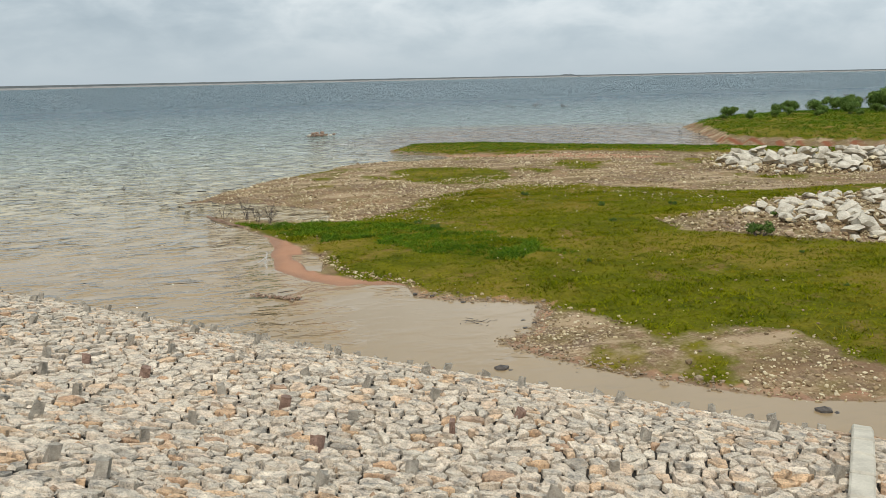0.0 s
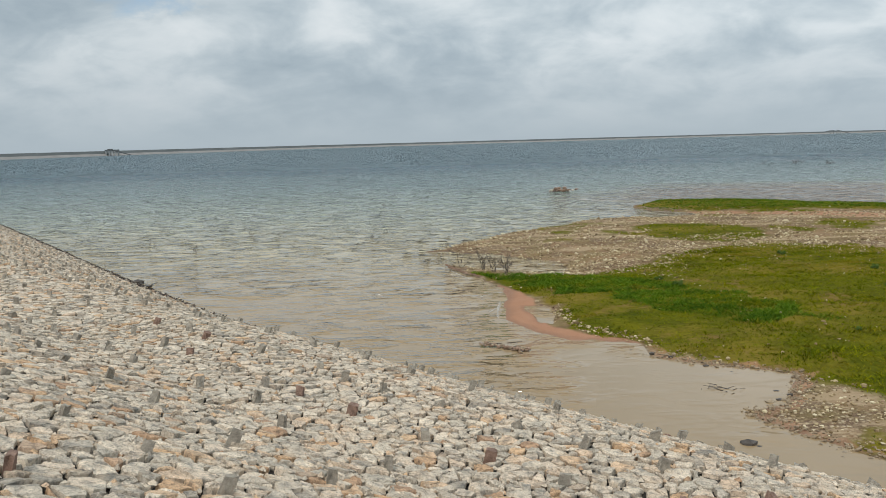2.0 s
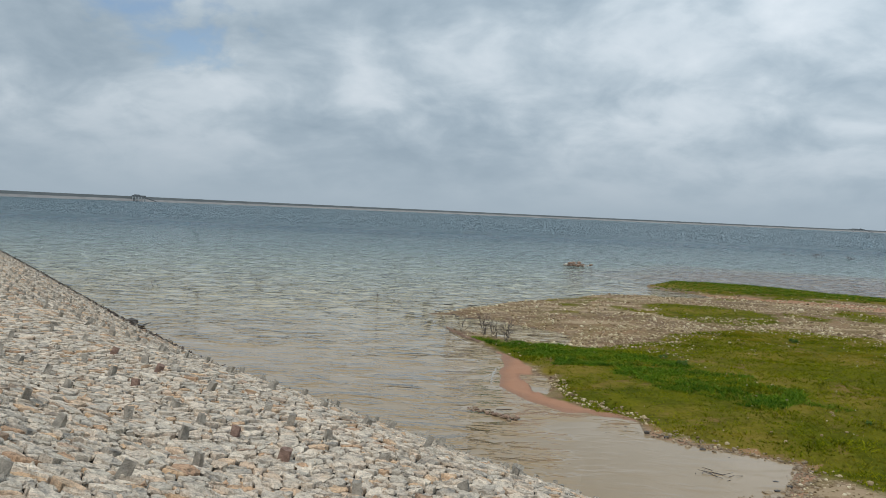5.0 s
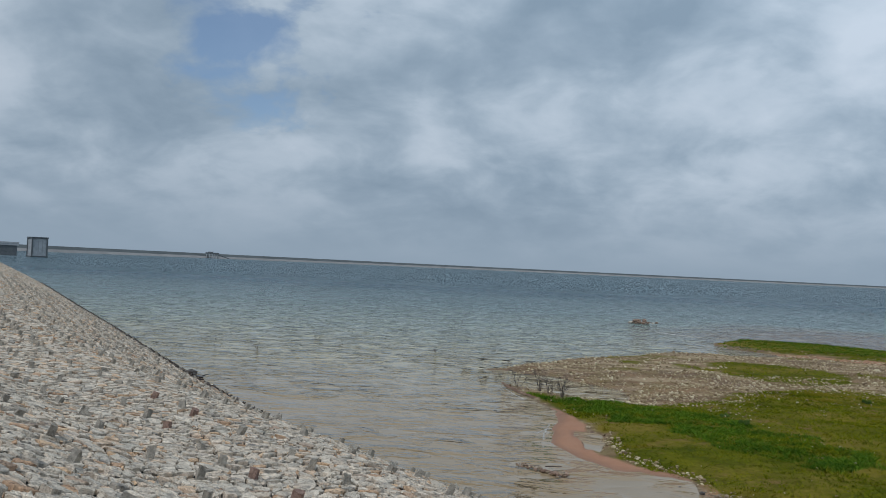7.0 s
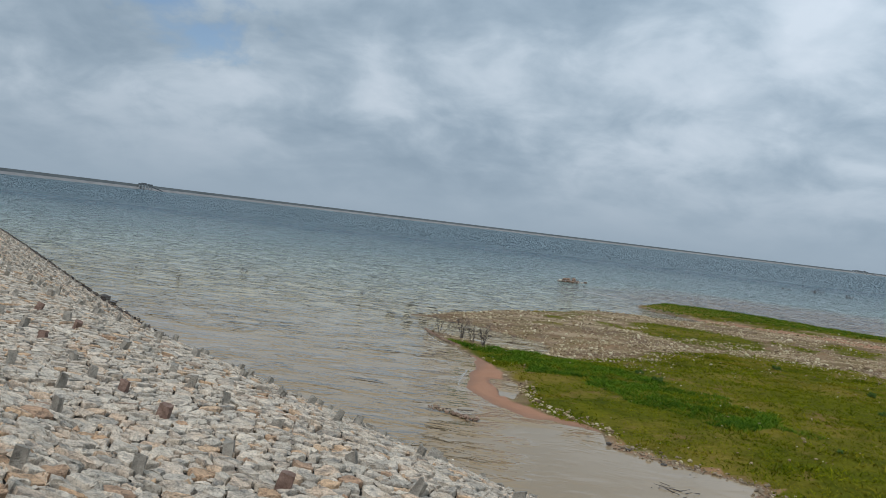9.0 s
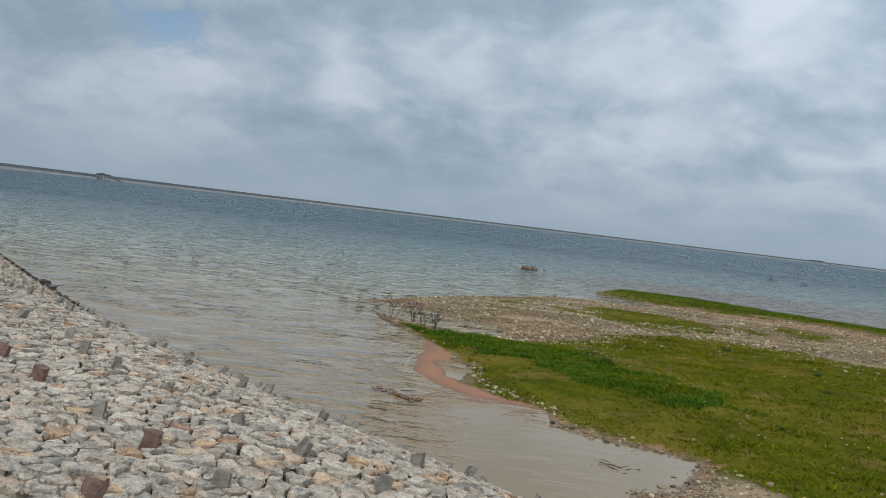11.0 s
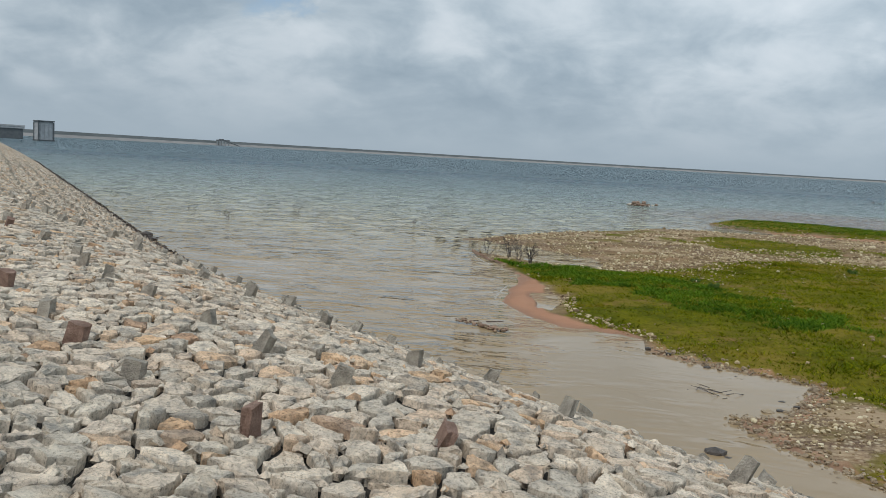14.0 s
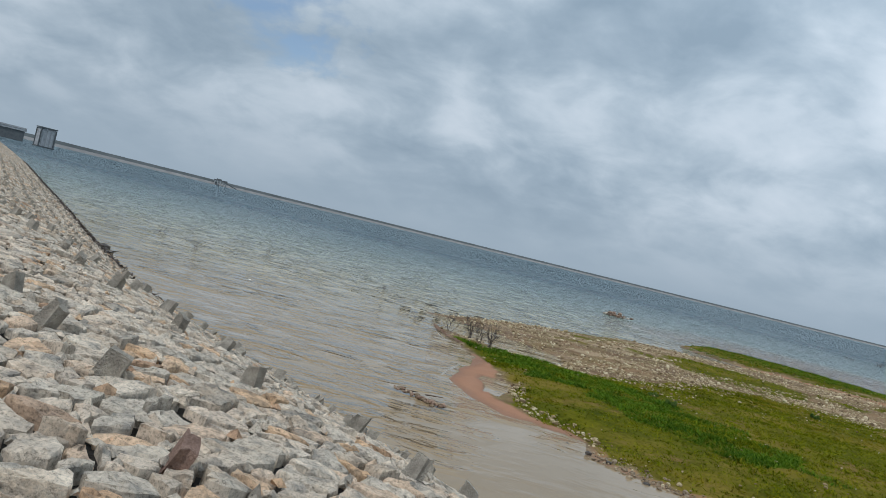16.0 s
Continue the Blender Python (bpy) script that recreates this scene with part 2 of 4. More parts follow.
def ground_material():
    m, k = material("shore_ground")
    p = k.pos()
    fine, mid, wide = k.noise(p, 5.0, 5.0, 0.65), k.noise(p, 0.9, 5.0, 0.6), k.noise(p, 0.13, 4.0, 0.55)
    grit = k.noise(p, 24.0, 3.0, 0.6)
    soil = k.mix(k.step(mid, 0.35, 0.65), (0.235, 0.135, 0.07), (0.31, 0.21, 0.12))
    cob = k.n("ShaderNodeTexVoronoi")
    k.link(p, cob.inputs["Vector"])
    cob.inputs["Scale"].default_value = 7.0
    one = k.n("ShaderNodeSeparateColor")
    k.link(cob.outputs["Color"], one.inputs[0])
    shingle = k.ramp(one.outputs[0], [(0.0, (0.10, 0.068, 0.042)), (0.35, (0.24, 0.168, 0.10)), (0.65, (0.36, 0.275, 0.175)), (0.9, (0.56, 0.47, 0.33))])
    shingle = k.mix(k.step(cob.outputs["Distance"], 0.25, 0.6), shingle, (0.13, 0.085, 0.06))
    soil = k.mix(k.step(k.math("ADD", k.math("MULTIPLY", mid, 0.6), k.math("MULTIPLY", wide, 0.6)), 0.46, 0.66), soil, shingle)
    soil = k.mix(k.math("MULTIPLY", k.step(k.noise(p, 0.4, 5.0, 0.65), 0.46, 0.60), 0.75), soil, (0.175, 0.135, 0.055))
    soil = k.mix(k.step(grit, 0.5, 0.7), soil, (0.33, 0.245, 0.15))
    drawn = k.n("ShaderNodeMapping")
    k.link(p, drawn.inputs["Vector"])
    drawn.inputs["Rotation"].default_value = (0, 0, radians(-6))
    drawn.inputs["Scale"].default_value = (0.10, 0.42, 1.0)
    lines = k.noise(drawn.outputs[0], 1.0, 6.0, 0.7, 0.6)
    soil = k.mix(k.math("MULTIPLY", k.step(lines, 0.54, 0.60), 0.6), soil, (0.15, 0.095, 0.06))
    soil = k.mix(k.math("MULTIPLY", k.step(lines, 0.48, 0.42), 0.75), soil, (0.40, 0.30, 0.19))
    place = k.n("ShaderNodeSeparateXYZ")
    k.link(p, place.inputs[0])
    sand = k.mix(mid, (0.34, 0.175, 0.105), (0.42, 0.235, 0.15))
    sand = k.mix(k.step(place.outputs[0], 60.0, 67.0), sand, (0.22, 0.085, 0.045))
    turf = k.mix(k.step(mid, 0.3, 0.7), (0.062, 0.076, 0.004), (0.150, 0.140, 0.008))
    turf = k.mix(k.step(wide, 0.47, 0.62), turf, (0.205, 0.155, 0.025))
    turf = k.mix(k.math("MULTIPLY", k.step(k.noise(p, 0.32, 5.0, 0.65), 0.58, 0.68), 0.8), turf, (0.25, 0.15, 0.06))
    turf = k.mix(0.7, turf, k.ramp(fine, [(0.3, (0.45, 0.45, 0.45)), (0.65, (1.1, 1.1, 1.1))]), "MULTIPLY")
    green = k.n("ShaderNodeAttribute", attr="grass").outputs["Fac"]
    beach = k.n("ShaderNodeAttribute", attr="sand").outputs["Fac"]
    edge = k.math("ADD", green, k.math("MULTIPLY", k.math("SUBTRACT", mid, 0.5), 0.9))
    c = k.mix(k.step(edge, 0.38, 0.62), soil, turf)
    c = k.mix(k.step(k.math("ADD", beach, k.math("MULTIPLY", k.math("SUBTRACT", mid, 0.5), 0.4)), 0.4, 0.6), c, sand)
    z = k.n("ShaderNodeSeparateXYZ")
    k.link(p, z.inputs[0])
    wet = k.step(z.outputs[2], 0.06, 0.0)
    c = k.mix(k.math("MULTIPLY", wet, 0.45), c, (0.15, 0.095, 0.065))
    rough = k.math("SUBTRACT", 0.92, k.math("MULTIPLY", wet, 0.45))
    k.surface(c, rough, k.bump(fine, 0.7, 0.08, k.bump(grit, 0.5, 0.02)), 0.04)
    return m


def water_material():
    """Silty brown by the shore, green-grey further out, blue-grey far off; wind ripples."""
    m, k = material("reservoir_water")
    p = k.pos()
    xyz = k.n("ShaderNodeSeparateXYZ")
    k.link(p, xyz.inputs[0])
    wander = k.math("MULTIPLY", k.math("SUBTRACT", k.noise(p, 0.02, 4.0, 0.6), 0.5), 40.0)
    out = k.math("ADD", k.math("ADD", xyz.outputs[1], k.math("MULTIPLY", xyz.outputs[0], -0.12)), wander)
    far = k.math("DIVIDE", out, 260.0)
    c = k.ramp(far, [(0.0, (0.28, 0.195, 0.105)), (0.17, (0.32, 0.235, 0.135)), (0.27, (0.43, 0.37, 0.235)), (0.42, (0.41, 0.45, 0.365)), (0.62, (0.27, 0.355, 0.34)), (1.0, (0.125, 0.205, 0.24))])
    gust = k.math("ADD", 0.006, k.math("MULTIPLY", k.step(k.math("ADD", far, k.math("MULTIPLY", k.math("SUBTRACT", k.noise(p, 0.05, 3.0, 0.6), 0.5), 0.4)), 0.11, 0.40), 0.9))

    def swell(sx, sy, turn):
        mp = k.n("ShaderNodeMapping")
        k.link(p, mp.inputs["Vector"])
        mp.inputs["Rotation"].default_value = (0, 0, radians(turn))
        mp.inputs["Scale"].default_value = (sx, sy, 1.0)
        return k.noise(mp.outputs[0], 1.0, 3.0, 0.55, 0.3)

    def crests(h):
        return k.math("POWER", k.math("SUBTRACT", 1.0, k.math("ABSOLUTE", k.math("MULTIPLY_ADD", h, 2.0, -1.0))), 2.0)

    def dashes(sx, sy, turn, lo, hi):
        return k.math("MULTIPLY", k.step(swell(sx, sy, turn), lo, hi), gust)

    n1 = k.bump(k.math("MULTIPLY", swell(0.30, 0.70, -8), gust), 1.0, 0.9)
    n2 = k.bump(dashes(0.66, 1.3, 4, 0.50, 0.66), 1.0, 0.8, n1)
    n3 = k.bump(dashes(0.34, 0.66, -5, 0.50, 0.66), 1.0, 2.0, n2)
    n4 = k.bump(k.math("MULTIPLY", crests(swell(0.16, 0.13, 10)), k.step(far, 0.25, 0.6)), 1.0, 4.5, n3)
    nrm = k.bump(k.math("MULTIPLY", swell(0.05, 0.022, -5), k.step(far, 0.5, 1.0)), 1.0, 8.0, n4)
    silt = k.n("ShaderNodeVectorMath", op="DISTANCE")
    k.link(p, silt.inputs[0])
    silt.inputs[1].default_value = (56, 112, 0)
    c = k.mix(k.math("MULTIPLY", k.step(k.math("ADD", silt.outputs["Value"], wander), 42.0, 22.0), 0.85), c, (0.33, 0.25, 0.19))
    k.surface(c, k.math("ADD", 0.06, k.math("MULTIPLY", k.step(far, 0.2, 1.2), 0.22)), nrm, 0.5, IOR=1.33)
    return m


GROUND, WATER = ground_material(), water_material()


# ---- mesh helpers ----
def link_mesh(name, verts, faces, mat, parent=None, smooth=False, label=""):
    me = bpy.data.meshes.new(name)
    me.from_pydata([tuple(v) for v in verts], [], faces)
    me.materials.append(mat)
    if smooth:
        me.shade_smooth()
    ob = new(name, me)
    ob.parent = parent
    if label:
        ob["label"] = label
    return ob


def part(name, bm, mat, parent, label=""):
    me = bpy.data.meshes.new(name)
    bm.to_mesh(me)
    bm.free()
    me.materials.append(mat)
    ob = new(name, me)
    ob.parent = parent
    if label:
        ob["label"] = label
    return ob


def empty(name, m=None):
    ob = new(name)
    ob.empty_display_size = 0.3
    if m is not None:
        ob.matrix_world = m
    return ob


def box_bm(size, at=(0, 0, 0), bevel=0.0, turn=None):
    bm = bmesh.new()
    bmesh.ops.create_cube(bm, size=1.0)
    bmesh.ops.scale(bm, vec=size, verts=bm.verts)
    if bevel:
        bmesh.ops.bevel(bm, geom=bm.edges[:], offset=bevel, segments=1, affect="EDGES")
    if turn is not None:
        bmesh.ops.transform(bm, matrix=turn, verts=bm.verts)
    bmesh.ops.translate(bm, vec=at, verts=bm.verts)
    return bm


def rough_stone(seed, size, jag=0.18, flat=False):
    """A lump of broken stone with uneven facets."""
    rng = random.Random(seed)
    bm = bmesh.new()
    bmesh.ops.create_icosphere(bm, subdivisions=1, radius=0.5)
    for v in bm.verts:
        d = v.co.normalized()
        q = Vector((abs(d.x) ** 0.8 * math.copysign(1, d.x), abs(d.y) ** 0.8 * math.copysign(1, d.y), abs(d.z) ** 0.8 * math.copysign(1, d.z)))
        v.co = q * 0.5 * (1 + rng.uniform(-jag, jag))
        v.co.x *= size[0]
        v.co.y *= size[1]
        v.co.z *= size[2]
    return bm


class Heap:
    """Collects many small pieces into one mesh."""

    def __init__(self):
        self.v, self.f, self.n = [], [], 0

    def add(self, verts, faces):
        self.v.append(verts)
        self.f.extend([[i + self.n for i in f] for f in faces])
        self.n += len(verts)

    def done(self, name, mat, parent=None, label=""):
        return link_mesh(name, np.concatenate(self.v), self.f, mat, parent, label=label)


def inside_distance(pts, poly):
    """Distance to a closed outline, positive inside."""
    poly = np.array(poly, float)
    a, b = poly, np.roll(poly, -1, axis=0)
    best = np.full(len(pts), 1e9)
    odd = np.zeros(len(pts), bool)
    for p, q in zip(a, b):
        d = q - p
        t = np.clip(((pts - p) @ d) / (d @ d), 0, 1)
        best = np.minimum(best, np.hypot(*(pts - p - t[:, None] * d).T))
        hit = (p[1] > pts[:, 1]) != (q[1] > pts[:, 1])
        with np.errstate(divide="ignore", invalid="ignore"):
            x = (q[0] - p[0]) * (pts[:, 1] - p[1]) / (q[1] - p[1]) + p[0]
        odd ^= hit & (pts[:, 0] < x)
    return np.where(odd, best, -best)


# ---- the plan: shorelines ----
SHORE = [(60, -27), (34, 2), (24.5, 11.5), (19.1, 16.2), (17.2, 16.8), (15.7, 18.3), (13.9, 20.0), (12.5, 21.8), (11.6, 23.2), (10.8, 25.1), (12.4, 25.7), (13.2, 27.0), (14.1, 28.9),
         (12.8, 29.7), (11.3, 30.8), (9.7, 32.0), (9.6, 33.9), (8.6, 34.4), (6.8, 35.1), (5.4, 36.9), (4.5, 39.6), (4.6, 42.0), (5.1, 45.4), (4.8, 47.6), (3.6, 51.7), (2.4, 54.3), (1.3, 57.6),
         (3.4, 56.6), (5.4, 54.2), (8.8, 52.9), (9.4, 57.0), (6.2, 60.6), (3.2, 63.0), (0.2, 65.2), (0.9, 67.6), (2.6, 69.6), (4.0, 71.6), (7.4, 77.4), (12.3, 81.8), (15.6, 87.4), (18.1, 88.2), (21.5, 88.6),
         (25.5, 88.2), (28.9, 90.0), (28.1, 96.3), (24.4, 101.8), (28.5, 108.6), (39.0, 106.0), (47.5, 97.6), (56, 92), (64, 85.5), (78, 72), (110, 50), (190, 10), (190, -80)]
HILL = [(81.5, 124), (76, 112), (72, 103), (66.5, 92.5), (69, 87), (80, 77), (112, 58), (200, 30), (230, 80), (170, 120), (120, 140), (95, 135)]
GRASSY = [(9.9, 32.3), (11.3, 30.9), (12.9, 29.5), (14.1, 28.0), (15.2, 25.8), (15.7, 23.7), (16.0, 22.3), (17.0, 22.9), (18.6, 22.7), (19.8, 21.5), (20.6, 20.4), (20.4, 18.6), (24.5, 13.8), (36, 2),
          (110, -60), (150, -20), (100, 30), (70, 44), (55, 50), (44, 50), (38, 51), (33, 55.5), (25.1, 61.4), (19.0, 58.5), (14.5, 53.2), (9.5, 50.5), (6.6, 50.5), (3.2, 54.0), (2.6, 54.0), (4.2, 50.2), (5.6, 46.4), (6.5, 43.4), (7.2, 41.5), (6.9, 38.8), (7.0, 36.6), (7.9, 35.3), (9.3, 34.4)]
GREEN_PATCH = [(18.5, 75.9), (22, 77), (25.6, 75.1), (28, 69), (26.8, 64.7), (23.4, 62.2), (19.5, 63.5), (17.9, 66.8)]
FAR_STRIP = [(23.9, 98), (32.4, 89.5), (41.4, 86.6), (55.1, 76.5), (80, 62), (110, 46), (110, 52), (78, 71), (64, 84.5), (56, 91), (47.5, 96.5), (39, 105), (28.5, 107), (24.8, 101.5)]
BEACH = [(9.9, 33.6), (8.6, 33.9), (6.6, 34.5), (5.0, 36.5), (3.9, 39.4), (4.0, 42.2), (4.4, 45.2), (4.0, 48.5), (4.6, 49.2), (5.6, 46.4), (6.1, 43.4), (5.7, 39.6), (6.3, 37.2), (7.6, 35.6), (9.2, 34.8)]
LUSH_BAND = [(3.1, 53.2), (6.5, 50.8), (9.5, 49.5), (12.2, 47.6), (14.2, 45.0), (16.5, 41), (18.2, 36.0), (16.0, 35.0), (13.0, 37.6), (11.0, 41.0), (8.6, 43.8), (6.9, 46.8)]
POOL = [(5.6, 42.6), (6.9, 42.5), (6.9, 40.2), (6.5, 37.9), (5.8, 38.8)]
NOTCH = [(3.0, 63.6), (4.6, 63.0), (6.2, 61.2), (7.8, 59.4), (9.4, 57.0), (9.6, 54.6), (8.4, 53.2), (6.9, 54.6), (5.4, 56.6), (3.9, 58.6), (1.6, 60.6), (0.6, 62.6)]
POOL_FAR = [(20.0, 90.0), (24, 90.8), (27.5, 91.5), (26.8, 94.5), (23.2, 97), (19.0, 93.5)]
ORANGE = [(24.4, 100), (26.5, 96.0), (30, 89.0), (33, 83.5), (45, 74.6), (49, 74.5), (43, 83), (33, 88.5), (27, 95.5)]
PILE_FAR = [(45.9, 63.5), (50, 70.5), (54.5, 73), (72, 69), (88, 58), (84, 52), (66, 54), (54, 56.5), (47.7, 57.5)]
PILE_NEAR = [(27.2, 41.7), (33.7, 43.7), (40.1, 46.3), (50, 46.5), (60, 38), (56, 30), (44, 28), (34.0, 31.6), (30.4, 34.6), (26.8, 38.8)]


def wobble(p, scale, seed=0.0):
    return np.array([noise.noise(Vector((x * scale + seed, y * scale - seed, seed))) for x, y in p])


# ---- ground: one sheet from the lake bed to the far land ----
def ground_levels(pts):
    d = np.maximum(inside_distance(pts, SHORE), inside_distance(pts, HILL))
    d = d + np.where(pts[:, 1] > 50, 1.1, 0.35) * wobble(pts, 0.33, 15.0)
    hill = inside_distance(pts, HILL)
    z = np.where(d > 0, 0.62 * (1 - np.exp(-np.maximum(d, 0) / 4.5)), np.maximum(d * 0.16, -2.2))
    z += np.where(hill > 0, np.minimum(hill * 0.55, 0.75) + 1.3 * (1 - np.exp(-hill / 22)), 0)
    pool = np.maximum(inside_distance(pts, POOL), inside_distance(pts, POOL_FAR))
    shoal = inside_distance(pts, BEACH) + 0.12 * wobble(pts, 0.9, 41.0)
    z = np.where(shoal > 0.0, np.maximum(z, 0.12 * np.clip(shoal - 0.42, -1, 1)), z)
    z -= np.clip(pool * 0.6 + 0.16, 0, 0.6)
    notch = inside_distance(pts, NOTCH) + 0.5 * wobble(pts, 0.7, 22.0)
    z = np.where(notch > -0.6, np.minimum(z, 0.12 - 0.25 * (notch + 0.6)), z)
    strip = inside_distance(pts, FAR_STRIP)
    z += np.clip(strip * 0.2 + 0.1, 0, 0.28)
    z += np.where(d > -3, 1, 0) * (0.11 * wobble(pts, 0.45) + 0.05 * wobble(pts, 1.7, 3.0)) * np.clip(np.abs(d) / 1.5, 0.15, 1)
    return z, d, hill


def axis(fine_lo, fine_hi, step, lo, hi):
    a = list(np.arange(fine_lo, fine_hi, step))
    x, g = fine_hi, step
    while x < hi:
        a.append(x)
        g *= 1.16
        x += g
    a.append(hi)
    x, g = fine_lo, step
    while x > lo:
        g *= 1.16
        x -= g
        a.insert(0, max(x, lo))
    return np.array(a)


gx, gy = axis(-2.0, 62.0, 0.42, -4700, 4700), axis(14.0, 112.0, 0.5, -1500, 4700)
GX, GY = np.meshgrid(gx, gy)
gp = np.stack([GX.ravel(), GY.ravel()], 1)
gz, gd, ghill = ground_levels(gp)
BANK_AZ = [-70, -42, -32, -22, -10, 5, 20, 32, 45, 75]
BANK_R = [700, 900, 1120, 1400, 1800, 2300, 3000, 3400, 3700, 3900]


def bank_radius(az):
    return np.interp(az, BANK_AZ, BANK_R)


gr, gaz = np.hypot(gp[:, 0], gp[:, 1]), np.degrees(np.arctan2(gp[:, 0], gp[:, 1]))
gz = np.where((gr > bank_radius(gaz) + 260) & (np.abs(gaz) < 80), 2.0, gz)
ground_me = bpy.data.meshes.new("ground")
nx, ny = len(gx), len(gy)
idx = np.arange(nx * ny).reshape(ny, nx)
quads = np.stack([idx[:-1, :-1], idx[:-1, 1:], idx[1:, 1:], idx[1:, :-1]], -1).reshape(-1, 4)
ground_me.from_pydata(np.column_stack([gp, gz]).tolist(), [], quads.tolist())
ground_me.shade_smooth()
ground_me.materials.append(GROUND)


def grass_amount(p):
    g = inside_distance(p, GRASSY) / 1.2
    g = np.maximum(g, inside_distance(p, GREEN_PATCH) / 1.5)
    g = np.maximum(g, inside_distance(p, FAR_STRIP) / 1.5)
    g = np.maximum(g, (inside_distance(p, HILL) - 1.6) / 1.0)
    g = np.minimum(g, -inside_distance(p, PILE_NEAR) / 1.5)
    g = np.minimum(g, -inside_distance(p, PILE_FAR) / 1.5)
    flat = ((p[:, 1] > 45) | (p[:, 1] < 31)) & (p[:, 0] < 60)
    g = np.where(flat, np.maximum(g, -0.62 + 1.5 * wobble(p, 0.12, 30.0) + 0.9 * wobble(p, 0.4, 31.0)), g)
    return np.clip(g * 0.5 + 0.5, 0, 1)


for name, values in (("grass", np.where(gd > 0, grass_amount(gp), 0)), ("sand", np.clip(np.maximum(inside_distance(gp, BEACH) + 0.5, np.maximum(np.minimum(inside_distance(gp, ORANGE) * 0.4 + 0.4, 0.55), np.where((ghill > -0.3) & (ghill < 1.0), 0.62, np.where((gd > -0.2) & (gd < 0.7) & (gp[:, 1] < 34) & (gp[:, 0] < 26), 0.50, 0)))), 0, 1))):
    ground_me.attributes.new(name, "FLOAT", "POINT").data.foreach_set("value", values.astype(np.float32))
ground = tagged(new("ground", ground_me), "grassy, stony spit of reddish earth and the lake bed round it", "ground", kind="structure")

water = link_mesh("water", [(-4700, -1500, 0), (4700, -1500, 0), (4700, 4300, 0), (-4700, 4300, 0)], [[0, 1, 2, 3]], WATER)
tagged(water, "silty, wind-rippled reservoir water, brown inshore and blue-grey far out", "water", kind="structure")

# ---- the dam: a long stone-pitched slope that bends towards the lake ----
SHOULDER = [(130, -92), (75, -40.5), (40, -7.7), (24, 7.3), (15.9, 15.0), (9.3, 21.3), (3.0, 27.9), (-1.8, 32.3), (-8.0, 39.1), (-16.6, 50.0), (-28.1, 65.8), (-40.5, 83.0), (-56.2, 104.5), (-75, 130.5), (-99, 163.5), (-165, 252), (-240, 352), (-330, 470), (-430, 600)]


def smooth_line(pts, per=12):
    p = np.array(pts, float)
    out = []
    for i in range(len(p) - 1):
        a, b, c, d = p[max(i - 1, 0)], p[i], p[i + 1], p[min(i + 2, len(p) - 1)]
        for t in np.arange(per) / per:
            out.append(0.5 * (2 * b + (c - a) * t + (2 * a - 5 * b + 4 * c - d) * t * t + (3 * b - a - 3 * c + d) * t ** 3))
    return np.array(out + [p[-1]])


line = smooth_line(SHOULDER)
arc = np.concatenate([[0], np.cumsum(np.hypot(*np.diff(line, axis=0).T))])
arc -= arc[np.argmin(np.hypot(line[:, 0] - 3.0, line[:, 1] - 27.9))]
tang = np.gradient(line, arc, axis=0)
for _ in range(6):
    tang[1:-1] = (tang[:-2] + 2 * tang[1:-1] + tang[2:]) / 4
tang /= np.hypot(*tang.T)[:, None]
PV = [-14, 0, 7.6, 8.6, 9.6, 10.5, 11.4, 12.7, 14.0, 15.2, 17.0, 22.0, 23.6, 24.4, 30.0, 52]
PZ = [-5.4, 0.0, 3.26, 3.70, 4.03, 4.20, 4.31, 4.38, 4.58, 4.94, 5.55, 7.05, 7.42, 7.5, 7.5, -2.5]


def dam_point(u, v, h=0.0):
    """A place on the dam: u along the waterline, v up the slope (level metres), h out of the face."""
    u, v = np.asarray(u, float), np.asarray(v, float)
    x, y = np.interp(u, arc, line[:, 0]), np.interp(u, arc, line[:, 1])
    tx, ty = np.interp(u, arc, tang[:, 0]), np.interp(u, arc, tang[:, 1])
    n = np.hypot(tx, ty)
    ux, uy = -ty / n, tx / n
    z = np.interp(v, PV, PZ)
    k = (np.interp(v + 0.8, PV, PZ) - np.interp(v - 0.8, PV, PZ)) / 1.6
    m = 1 / np.sqrt(1 + k * k)
    return np.stack([x + ux * v - ux * k * m * h, y + uy * v - uy * k * m * h, z + m * h], -1)


du = np.unique(np.concatenate([np.arange(arc[0], 120, 2.0), np.arange(120, arc[-1], 12.0)]))
dv = np.array([-14, -6, -2, 0, 2, 4, 6, 7.6, 8.6, 9.6, 10.5, 11.4, 12.7, 14, 15.2, 17, 20, 22, 23.6, 24.4, 27, 30, 40, 52])
DU, DV = np.meshgrid(du, dv)
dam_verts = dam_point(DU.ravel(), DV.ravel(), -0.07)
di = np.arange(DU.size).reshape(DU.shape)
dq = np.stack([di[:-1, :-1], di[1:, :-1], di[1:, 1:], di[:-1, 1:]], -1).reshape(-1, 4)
# sheet under the stones, coloured dark to deepen the shade between them
dam = link_mesh("embankment", dam_verts, dq.tolist(), SHADED_BEDDING, smooth=True)
tagged(dam, "long earth dam faced with pale hand-laid granite pitching", "embankment", kind="structure")


# stones of the pitching: cells fitted together like dry masonry
RING = sorted([(a, b) for a in range(-4, 5) for b in range(-4, 5) if 0 < a * a + b * b < 19], key=lambda r: r[0] ** 2 + r[1] ** 2)


